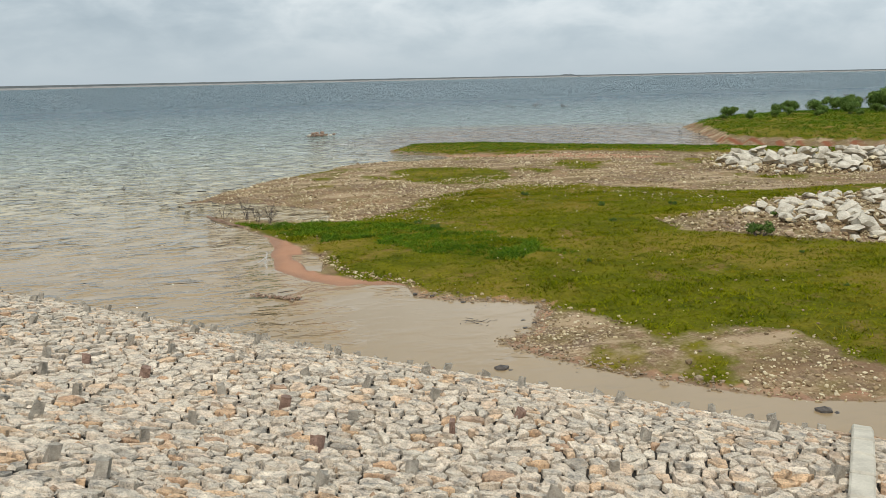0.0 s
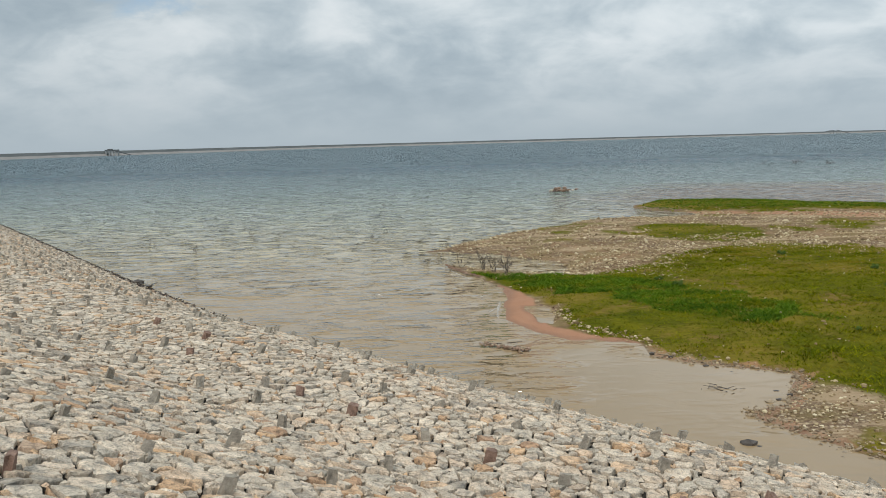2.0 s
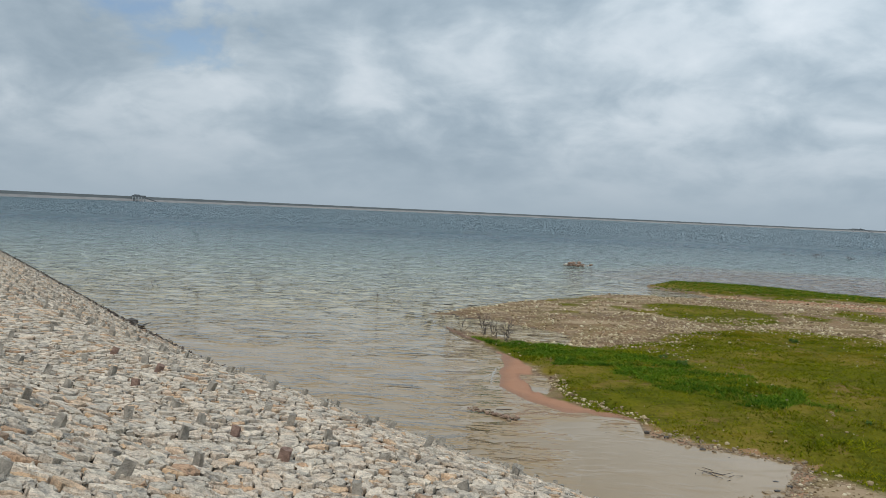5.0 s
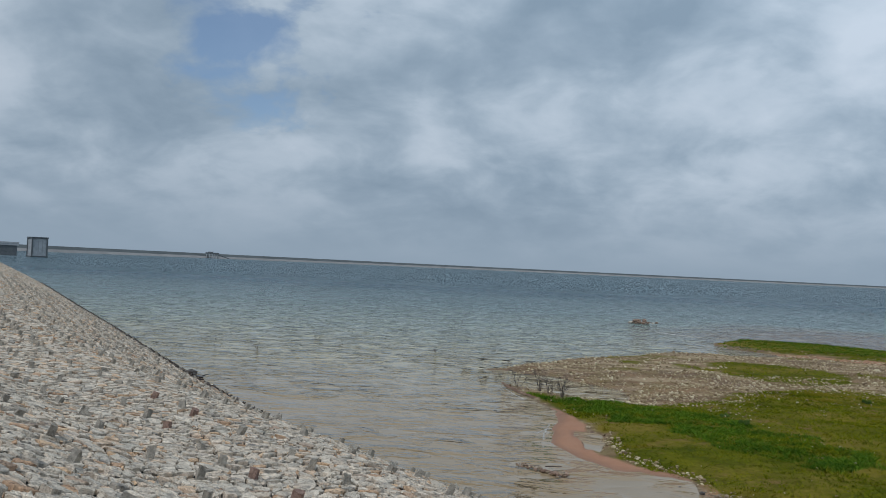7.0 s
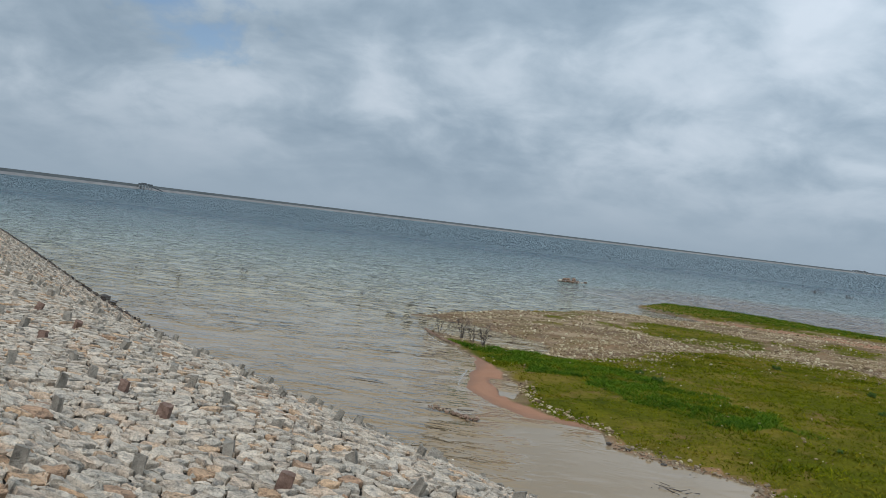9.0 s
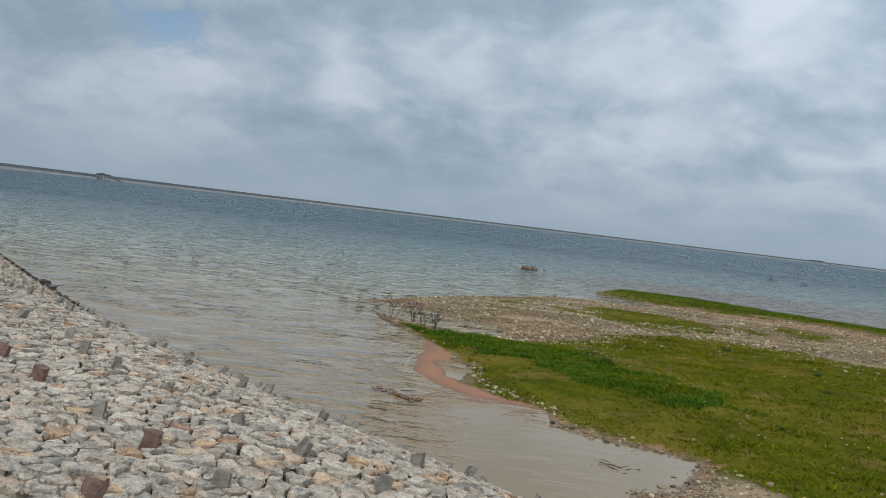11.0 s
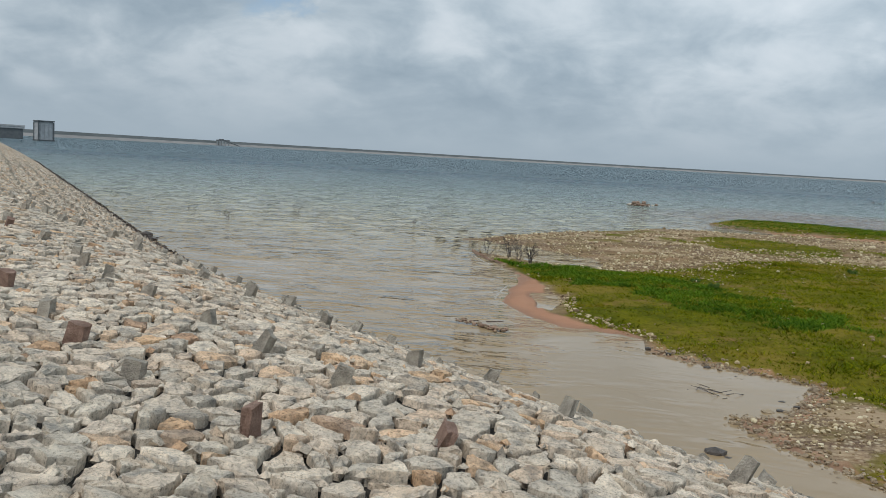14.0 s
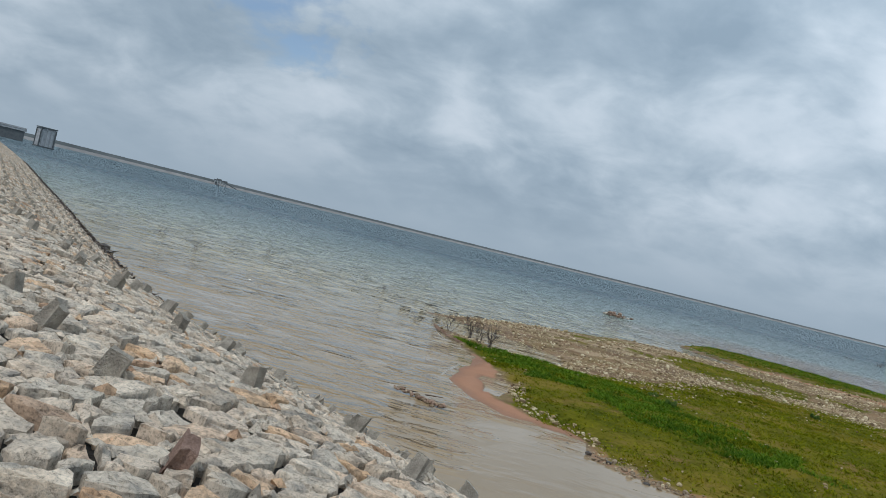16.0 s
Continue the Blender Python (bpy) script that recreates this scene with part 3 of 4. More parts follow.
def fitted_cells(nu, nv, su, sv, seed):
    rng = np.random.RandomState(seed)
    off = (np.arange(nv) % 2) * 0.5
    cu = (np.arange(nu)[:, None] + off[None, :] + rng.uniform(-0.44, 0.44, (nu, nv))) * su
    cv = (np.arange(nv)[None, :] + rng.uniform(-0.44, 0.44, (nu, nv))) * sv
    heft = rng.gamma(1.1, 0.0062, (nu, nv))
    live = rng.rand(nu, nv) > 0.36
    live[0], live[-1] = True, True
    cells = []
    for i in range(nu):
        for j in range(nv):
            if not live[i, j]:
                continue
            c = (cu[i, j], cv[i, j])
            poly = [(c[0] - su * 1.8, c[1] - sv * 1.6), (c[0] + su * 1.8, c[1] - sv * 1.6), (c[0] + su * 1.8, c[1] + sv * 1.6), (c[0] - su * 1.8, c[1] + sv * 1.6)]
            for a, b in RING:
                jj = j + b
                if jj < 0 or jj >= nv:
                    continue
                ii = (i + a) % nu
                if not live[ii, jj]:
                    continue
                wrap = (i + a - ii) * su
                q = (cu[ii, jj] + wrap, cv[ii, jj])
                ex, ey = q[0] - c[0], q[1] - c[1]
                lim = (q[0] * q[0] + q[1] * q[1] - c[0] * c[0] - c[1] * c[1] + heft[i, j] - heft[ii, jj]) / 2
                side = [p[0] * ex + p[1] * ey - lim for p in poly]
                if max(side) <= 0:
                    continue
                cut = []
                for k in range(len(poly)):
                    p, r, s, t = poly[k], poly[k - 1], side[k], side[k - 1]
                    if (s < 0) != (t < 0):
                        w0 = t / (t - s)
                        cut.append((r[0] + (p[0] - r[0]) * w0, r[1] + (p[1] - r[1]) * w0))
                    if s < 0:
                        cut.append(p)
                poly = cut
                if len(poly) < 3:
                    break
            if len(poly) >= 3:
                cells.append((c, poly))
    return cells


def stone_rings(cell, rng, detail):
    """Vertices (u, v, h) and faces of one pitching stone: a broken slab with chipped edges and an uneven top."""
    _, poly = cell
    p = np.array(poly)
    keep = [p[0]]
    for q in p[1:]:
        if np.hypot(*(q - keep[-1])) > 0.035:
            keep.append(q)
    if len(keep) < 3:
        return None
    c = np.mean(keep, axis=0)
    if detail:
        more = []
        for i, q in enumerate(keep):
            r = keep[(i + 1) % len(keep)]
            more.append(q + (c - q) * (rng.uniform(0.0, 0.06) if rng.rand() < 0.7 else rng.uniform(0.06, 0.24)))
            if np.hypot(*(r - q)) > 0.10:
                more.append(q + (r - q) * rng.uniform(0.3, 0.7) + (c - (q + r) / 2) * rng.uniform(-0.07, 0.14))
        keep = more
    if detail == 2:
        more = []
        for i, q in enumerate(keep):
            r = keep[(i + 1) % len(keep)]
            cuts = max(1, int(np.hypot(*(r - q)) / 0.045))
            for k in range(cuts):
                more.append(q + (r - q) * k / cuts + rng.normal(0, 0.006, 2) * (k > 0))
        keep = more
    p = np.array(keep)
    n = len(p)
    size = np.hypot(*(p - c).T)
    low = c + (p - c) * np.clip(1 - 0.012 / size, 0.6, 1)[:, None]
    rim = c + (p - c) * (np.clip(1 - 0.014 / size, 0.5, 1) * rng.uniform(0.94, 1.0, n))[:, None]
    top = c + (p - c) * (np.clip(1 - 0.015 / size, 0.4, 1) * rng.uniform(0.84, 1.0, n))[:, None]
    lot = rng.rand()
    h = rng.uniform(-0.022, 0.008) if lot < 0.82 else (rng.uniform(0.008, 0.035) if lot < 0.92 else rng.uniform(-0.05, -0.022))
    tilt = rng.normal(0, 0.085, 2)
    lean = ((rim - c) * tilt).sum(1), ((top - c) * tilt).sum(1)
    chip = np.abs(rng.normal(0, 0.008, n)) + 0.004
    rows = [np.column_stack([low, np.full(n, -0.16)]), np.column_stack([rim, h + lean[0] - chip]), np.column_stack([top, h + lean[1] + rng.uniform(-0.009, 0.009, n)])]
    if not detail:
        rows = [rows[0], rows[2] * [1, 1, 1]]
        rows[1][:, :2] = rim
    v = np.concatenate(rows)
    f = []
    for k in range(len(rows) - 1):
        for i in range(n):
            j = (i + 1) % n
            f.append([k * n + i, k * n + j, (k + 1) * n + j, (k + 1) * n + i])
    last = (len(rows) - 1) * n
    if detail:
        off = rng.uniform(-0.22, 0.22, 2) * size.mean()
        if detail == 2:
            mid = c + off * 0.5 + (top - c) * rng.uniform(0.45, 0.7, n)[:, None]
            v = np.vstack([v, np.column_stack([mid, h + ((mid - c) * tilt).sum(1) + 0.006 + rng.normal(0, 0.008, n)])])
            f += [[last + i, last + (i + 1) % n, last + n + (i + 1) % n, last + n + i] for i in range(n)]
            last += n
        v = np.vstack([v, [[*(c + off), h + (off * tilt).sum() + rng.uniform(-0.006, 0.016)]]])
        f += [[last + i, last + (i + 1) % n, len(v) - 1] for i in range(n)]
    else:
        f.append([last + i for i in range(n)])
    return v, f


def chip_stone(at, rng):
    """A small wedge of stone driven into a joint."""
    d = np.array([(1, 0, 0), (-1, 0, 0), (0, 1, 0), (0, -1, 0), (0, 0, 1), (0.6, 0.6, 0.5)]) * rng.uniform(0.6, 1.2, (6, 1)) * np.array([0.065, 0.042, 0.05]) * rng.uniform(0.6, 1.2)
    a = rng.uniform(0, 6.28)
    x, y = d[:, 0] * math.cos(a) - d[:, 1] * math.sin(a), d[:, 0] * math.sin(a) + d[:, 1] * math.cos(a)
    return np.column_stack([x + at[0], y + at[1], d[:, 2] - 0.022 + rng.uniform(-0.015, 0.015)]), [[0, 5, 4], [5, 2, 4], [2, 1, 4], [1, 3, 4], [3, 0, 4], [0, 2, 5]]


SU, SV, NU, NV = 0.182, 0.156, 219, 143
cells = fitted_cells(NU, NV, SU, SV, 5)
U0, V0, SPAN = -27.0, -0.7, NU * SU
srng = np.random.RandomState(11)
single, near, coarse = [], Heap(), Heap()
for cell in cells:
    u_at, v_at = cell[0][0] + U0, cell[0][1] + V0
    made = stone_rings(cell, srng, 2 if -20 < u_at < -7 and 6.5 < v_at < 18 else int(u_at < 3.0))
    if made is None:
        continue
    v, f = made
    u_mid, v_mid = v[:, 0].mean() + U0, v[:, 1].mean() + V0
    if -16.6 < u_mid < -13.4 and 10.2 < v_mid < 13.2 and len(single) < 300:
        single.append((v, f))
    else:
        near.add(v, f)
    if u_mid < -2.0 and srng.rand() < 0.6:
        near.add(*chip_stone(cell[1][0], srng))
    coarse.add(*stone_rings(cell, srng, False))


def pitched(heap, shift, scale, name, label):
    v = np.concatenate(heap.v)
    w0 = dam_point(v[:, 0] * scale + U0 + shift, v[:, 1] + V0, v[:, 2] * (1.0 if scale == 1 else 1.9))
    ob = link_mesh(name, w0, heap.f, RIPRAP, dam, label=label)
    ob["kind"] = "stuff"
    return ob


pitched(near, 0.0, 1.0, "stone_pitching", "pale grey and ochre granite stones packed together")
for shift, scale in ((1.0, 1.2), (2.2, 1.7), (3.9, 2.6), (6.5, 4.5)):
    pitched(coarse, shift * SPAN, scale, "stone_pitching", "pale grey and ochre granite stones packed together")

# upright header stones in rows across the pitching
HEADERS = [(-11.86, 8.48), (-10.2, 9.55), (-13.68, 9.32), (-6.98, 11.38), (-7.98, 11.33), (-9.2, 11.28), (-10.7, 11.18), (-11.82, 11.24), (-12.98, 11.18), (-14.42, 11.37), (-6.48, 12.77), (-7.28, 12.6),
           (-8.66, 12.63), (-10.15, 12.58), (-11.32, 12.64), (-12.42, 12.57), (-13.88, 12.38), (-6.1, 13.8), (-7.38, 13.5), (-10.92, 14.06), (-10.44, 16.95), (-11.72, 16.87)]
HEADER_ROWS = [0.9, 1.9, 3.1, 4.4, 5.7, 7.1, 8.6, 9.6, 11.4, 12.65, 13.95, 15.4, 17.0, 18.3, 19.6, 20.9]
RED_AT = {(-14.42, 11.37), (-13.88, 12.38), (-11.32, 12.64), (-8.66, 12.63), (-7.28, 12.6)}
hrng = random.Random(4)


def header_mesh(seed):
    rng = random.Random(seed)
    bm = box_bm((0.135 * rng.uniform(0.75, 1.2), 0.098 * rng.uniform(0.75, 1.2), 0.42))
    bmesh.ops.subdivide_edges(bm, edges=bm.edges[:], cuts=1)
    slant = rng.uniform(-0.55, 0.55)
    for v in bm.verts:
        v.co.x = v.co.x * (1 - 0.35 * max(v.co.z, 0)) + rng.uniform(-0.017, 0.017)
        v.co.y += rng.uniform(-0.015, 0.015)
        v.co.z += (rng.uniform(-0.012, 0.012) + v.co.x * slant) if v.co.z > 0.2 else 0
    me = bpy.data.meshes.new("header_stone")
    bm.to_mesh(me)
    bm.free()
    return me


header_kinds = []
for i in range(8):
    me = header_mesh(i)
    me.materials.append(HEADER_RED if i >= 6 else HEADER)
    header_kinds.append(me)
far_headers = Heap()
count = 0
spots = [(u, v, True) for u, v in HEADERS]
for v0 in HEADER_ROWS:
    u = -25.0 + hrng.uniform(0, 1.2)
    while u < 95:
        v = v0 + hrng.uniform(-0.14, 0.14)
        if all(math.hypot(u - x, 0.8 * (v - y)) > 0.75 for x, y, _ in spots[:len(HEADERS)]):
            spots.append((u, v, False))
        u += hrng.uniform(1.3, 2.5)
for u, v, fixed in spots:
    red = (u, v) in RED_AT or (not fixed and hrng.random() < 0.07)
    me = header_kinds[hrng.randrange(6, 8) if red else hrng.randrange(0, 6)]
    at = Vector(dam_point(u, v, hrng.uniform(-0.10, -0.03)))
    stand = Vector(dam_point(u, v, 1.0)) - Vector(dam_point(u, v, 0.0))
    down = (Vector(dam_point(u, v - 0.5)) - Vector(dam_point(u, v))).normalized()
    stand = Vector((0, 0, 1)).rotation_difference(stand + 0.16 * down).to_matrix().to_4x4()
    turn = Matrix.Translation(at) @ stand @ Euler((hrng.gauss(0, 0.15), hrng.gauss(0, 0.15), hrng.uniform(0, 3.14))).to_matrix().to_4x4()
    if -20.5 < u < 1.5 and count < 298:
        ob = new("header_stone", me)
        ob.parent = dam
        ob.matrix_world = turn
        count += 1
    else:
        far_headers.add(np.array([turn @ x.co for x in me.vertices]), [list(q.vertices) for q in me.polygons])
ob = far_headers.done("header_stones", HEADER, dam)
ob["kind"] = "stuff"

# ---- pebbles and broken stone on the spit ----
lump = bmesh.new()
bmesh.ops.create_icosphere(lump, subdivisions=1, radius=1.0)
lump.verts.ensure_lookup_table()
CUBE_V = np.array([tuple(x.co) for x in lump.verts])
CUBE_F = [[x.index for x in q.verts] for q in lump.faces]
lump.free()


def scatter(n, lo, hi, rng):
    return np.stack([rng.uniform(lo[0], hi[0], n), rng.uniform(lo[1], hi[1], n)], 1)


def pebbles(name, pts, sizes, label, mat, rng, sink=0.25):
    z = ground_levels(pts)[0]
    n = len(pts)
    v = CUBE_V[None] * rng.uniform(0.65, 1.1, (n, len(CUBE_V), 1)) * sizes[:, None, None] * rng.uniform(0.6, 1.15, (n, 1, 3)) * np.array([0.5, 0.5, 0.36])
    a = rng.uniform(0, 6.28, n)
    c, s = np.cos(a)[:, None], np.sin(a)[:, None]
    x = v[..., 0] * c - v[..., 1] * s + pts[:, :1]
    y = v[..., 0] * s + v[..., 1] * c + pts[:, 1:]
    zz = v[..., 2] + z[:, None] + sizes[:, None] * sink * 0.5
    verts = np.stack([x, y, zz], -1).reshape(-1, 3)
    base = (np.arange(n) * len(CUBE_V))[:, None, None]
    faces = (np.array(CUBE_F)[None] + base).reshape(-1, 3)
    return tagged(link_mesh(name, verts, faces.tolist(), mat), label, "stones", kind="stuff")


prng = np.random.RandomState(3)


def stony(p, thick):
    """Keeps the points on open stony ground, few in the grass."""
    d = inside_distance(p, SHORE)
    g = grass_amount(p)
    lumps = wobble(p, 0.5, 7.0)
    chance = np.where(g > 0.85, 0.012, np.where(g > 0.35, 0.22, 1.0)) * thick * np.clip(0.75 + 0.9 * lumps, 0.05, 1.4)
    chance = np.where(inside_distance(p, BEACH) > 0.1, 0.0, chance)
    return p[(d > 0.05) & (prng.rand(len(p)) < chance)]


a = stony(scatter(15000, (9, 13), (25, 34), prng), 1.0)
pebbles("shore_gravel", a, prng.gamma(2.4, 0.028, len(a)) + 0.04, "pale gravel and cobbles along the muddy shore", PEBBLE, prng)
b = stony(scatter(90000, (0, 48), (66, 98), prng), 0.46)
pebbles("stony_flat", b, prng.gamma(1.7, 0.05, len(b)) + 0.05, "pale cobbles strewn over the bare flat", PEBBLE, prng)
c = scatter(5200, (5, 18), (70, 62), prng)
c = c[(inside_distance(c, GRASSY) > 0) & (prng.rand(len(c)) < np.clip(0.05 + 1.2 * wobble(c, 0.16, 2.0), 0.02, 0.7))]
c2 = scatter(4000, (8, 44), (36, 60), prng)
c2 = c2[(np.abs(inside_distance(c2, GRASSY) - 2.0) < 4.5) & (inside_distance(c2, LUSH_BAND) < -0.5) & (prng.rand(len(c2)) < np.clip(0.35 + 1.5 * wobble(c2, 0.3, 12.0), 0.02, 0.9))]
c = np.concatenate([c, c2])
pebbles("field_stones", c, prng.gamma(2.2, 0.03, len(c)) + 0.045, "scattered pale stones lying in the grass", PEBBLE, prng)
band = scatter(11000, (6, 50), (30, 72), prng)
band = band[(np.abs(inside_distance(band, GRASSY) + 2.2) < 3.8) & (inside_distance(band, NOTCH) < -0.4) & (inside_distance(band, SHORE) > 0.2) & (inside_distance(band, LUSH_BAND) < -0.4) & (prng.rand(len(band)) < np.clip(0.55 + 1.4 * wobble(band, 0.5, 17.0), 0.05, 1))]
pebbles("cobble_band", band, prng.gamma(2.0, 0.04, len(band)) + 0.06, "pale cobbles thickly strewn where the grass ends", PEBBLE, prng)
lip = np.concatenate([np.linspace(p, q, 110) for p, q in zip(SHORE[5:15], SHORE[6:16])])
lip = lip + prng.normal(0, 0.28, lip.shape)
pebbles("shore_rubble", lip, prng.gamma(1.8, 0.035, len(lip)) + 0.04, "brown and pale rubble along the water's edge", MUDSTONE, prng)
rim = np.concatenate([np.linspace(p, q, 60) for p, q in zip([(6.5, 41.5), (6.7, 38.5), (7.2, 36.2), (8.6, 35.0)], [(6.7, 38.5), (7.2, 36.2), (8.6, 35.0), (10.0, 33.6)])])
rim = rim + prng.normal(0, 0.25, (len(rim), 2)) + np.array([0.35, 0.25])
pebbles("shore_cobbles", rim, prng.gamma(2.2, 0.035, len(rim)) + 0.05, "white cobbles between the grass and the red sand", PEBBLE, prng)


# ---- grass ----
def grass(name, pts, tall, label, mat, rng, blades=5, droop=1.0):
    z = ground_levels(pts)[0]
    n = len(pts)
    a = rng.uniform(0, 6.28, (n, blades))
    h = (tall[:, None] * rng.uniform(0.6, 1.2, (n, blades)))
    off = rng.normal(0, 0.06, (n, blades, 2)) * (1 + tall[:, None, None] * 3)
    lean = rng.normal(0, droop, (n, blades, 2)) * h[..., None]
    base = np.concatenate([pts[:, None] + off, np.repeat(z[:, None, None], blades, 1) - 0.02], -1)
    side = np.stack([np.cos(a), np.sin(a), 0 * a], -1) * (0.016 + 0.075 * tall[:, None, None])
    tip = base + np.concatenate([lean, h[..., None]], -1)
    v = np.stack([base - side, base + side, tip], 2).reshape(-1, 3)
    f = np.arange(len(v)).reshape(-1, 3)
    return tagged(link_mesh(name, v, f.tolist(), mat), label, "grass", kind="stuff")


q = scatter(90000, (5, 15), (46, 60), prng)
q = q[(grass_amount(q) > 0.55) & (inside_distance(q, SHORE) > 0.3) & (prng.rand(len(q)) < np.clip(0.7 + 0.8 * wobble(q, 0.35, 5.0), 0.15, 1))]
grass("short_grass", q, 0.04 + 0.06 * prng.rand(len(q)) + 0.13 * np.clip(wobble(q * np.array([0.4, 1.0]), 0.55, 9.0), 0, 1), "short olive-green grass over the spit", GRASS, prng)
q = scatter(30000, (15, 5), (120, 112), prng)
q = q[(grass_amount(q) > 0.55) & (inside_distance(q, LUSH_BAND) < 0)]
grass("far_grass", q, 0.08 + 0.14 * prng.rand(len(q)), "sparse olive-green grass further along the spit", GRASS, prng)
q = scatter(42000, (2, 34), (20, 55), prng)
q = q[(inside_distance(q, LUSH_BAND) + 1.5 * wobble(q, 0.45, 1.0) > 0.0) & (prng.rand(len(q)) < np.clip(0.8 + 1.4 * wobble(q, 0.7, 8.0), 0.1, 1))]
grass("lush_grass", q, 0.06 + 0.13 * prng.rand(len(q)) * np.clip(0.8 + 1.3 * wobble(q, 0.6, 4.0), 0.15, 1.7), "taller bright green grass in a damp band", LUSH, prng)
q = scatter(60000, (23, 44), (112, 110), prng)
q = q[inside_distance(q, FAR_STRIP) + 1.2 * wobble(q, 0.4, 6.0) > 0.6]
grass("bank_grass", q, 0.06 + 0.16 * prng.rand(len(q)), "dark green grass on a low bank by the water", LUSH, prng)
q = scatter(52000, (66, 30), (190, 140), prng)
q = q[inside_distance(q, HILL) > 1.2]
grass("hill_grass", q, 0.1 + 0.3 * prng.rand(len(q)) * np.clip(0.7 + wobble(q, 0.2, 4.0), 0.2, 1.5), "green grass on a low islet", LUSH, prng)


# ---- boulder piles ----
boulder_kinds = []
for i in range(9):
    bm = rough_stone(100 + i, (1.25, 0.74, 0.46), 0.3)
    me = bpy.data.meshes.new("boulder")
    bm.to_mesh(me)
    bm.free()
    me.materials.append(BOULDER)
    boulder_kinds.append(me)


def boulder_pile(name, outline, lo, hi, n, height, sizes, seed, label):
    rng = np.random.RandomState(seed)
    pts = scatter(n * 6, lo, hi, rng)
    d = inside_distance(pts, outline)
    pts, d = pts[d > 0.2][:n], d[d > 0.2][:n]
    z = ground_levels(pts)[0]
    pile = empty(name, Matrix.Translation((*pts.mean(0), float(z.mean()))))
    tagged(pile, label, "rock pile", "rubble heaps on the spit")
    inv = pile.matrix_world.inverted()
    for (x, y), g, t in zip(pts, z, d):
        s = rng.uniform(*sizes) * (0.6 + 0.5 * min(t, 2) / 2)
        ob = new("boulder", boulder_kinds[rng.randint(9)])
        ob.parent = pile
        top = height * min(t / 3.0, 1.0) * rng.rand() ** 0.7
        ob.matrix_basis = inv @ Matrix.LocRotScale((x, y, g + top + 0.1 * s), Euler((rng.uniform(-0.5, 0.5), rng.uniform(-0.5, 0.5), rng.uniform(0, 6.28))), (s, s, s * rng.uniform(0.7, 1.1)))
    return pile


boulder_pile("boulder_pile", PILE_FAR, (45, 51), (88, 74), 290, 0.9, (0.7, 1.6), 1, "long heap of pale quarried boulders on the grass")
boulder_pile("boulder_pile", PILE_NEAR, (33, 28), (60, 46.5), 280, 0.5, (0.3, 1.15), 2, "heap of pale boulders with rubble at its edge")
r = scatter(5200, (26, 28), (60, 47), prng)
r = r[inside_distance(r, PILE_NEAR) > -0.3]
pebbles("rubble", r, prng.gamma(2.4, 0.06, len(r)) + 0.08, "small pale rubble spread round the boulder heap", PEBBLE, prng, 0.8)
r = scatter(5200, (44, 50), (88, 76), prng)
r = r[inside_distance(r, PILE_FAR) > -1.0]
pebbles("rubble", r, prng.gamma(2.4, 0.08, len(r)) + 0.12, "small pale rubble spread round the boulder heap", PEBBLE, prng, 0.8)


# ---- shrubs ----
def leafy_shrub(seed, radius, height, leaves, leaf):
    rng = np.random.RandomState(seed)
    top = empty("shrub")
    stems = Heap()
    lobes = []
    for i in range(9):
        a, r0 = rng.uniform(0, 6.28), radius * math.sqrt(rng.rand()) * 0.75
        lobes.append((np.array([r0 * math.cos(a), r0 * math.sin(a), height * rng.uniform(0.35, 0.8)]), radius * rng.uniform(0.25, 0.5)))
        stick(stems, (0.1 * math.cos(a), 0.1 * math.sin(a), -0.1), lobes[-1][0], 0.04, 0.012)
    v = []
    for i in range(leaves):
        c0, r0 = lobes[rng.randint(9)]
        d = rng.normal(0, 1, 3)
        d /= np.linalg.norm(d)
        p = c0 + d * r0 * rng.uniform(0.5, 1.05) * np.array([1, 1, 0.8])
        if p[2] < 0.03:
            continue
        t = rng.normal(0, 1, 3)
        t /= np.linalg.norm(t)
        b = np.cross(d, t)
        v += [p - t * leaf, p + b * leaf * 0.6, p + t * leaf, p - b * leaf * 0.6]
    part_mesh = link_mesh("foliage", v, np.arange(len(v)).reshape(-1, 4).tolist(), LEAF, top)
    stems.done("stems", TWIG, top)
    return top


def stick(heap, a, b, ra, rb):
    a, b = Vector(a), Vector(b)
    d = (b - a).normalized()
    s = d.orthogonal().normalized()
    t = d.cross(s)
    ring = [s, -0.5 * s + 0.87 * t, -0.5 * s - 0.87 * t]
    v = [a + x * ra for x in ring] + [b + x * rb for x in ring]
    heap.add(np.array([tuple(x) for x in v]), [[0, 1, 4, 3], [1, 2, 5, 4], [2, 0, 3, 5], [3, 4, 5]])


def on_ground(x, y, sink=0.03):
    return float(ground_levels(np.array([[x, y]]))[0][0]) - sink


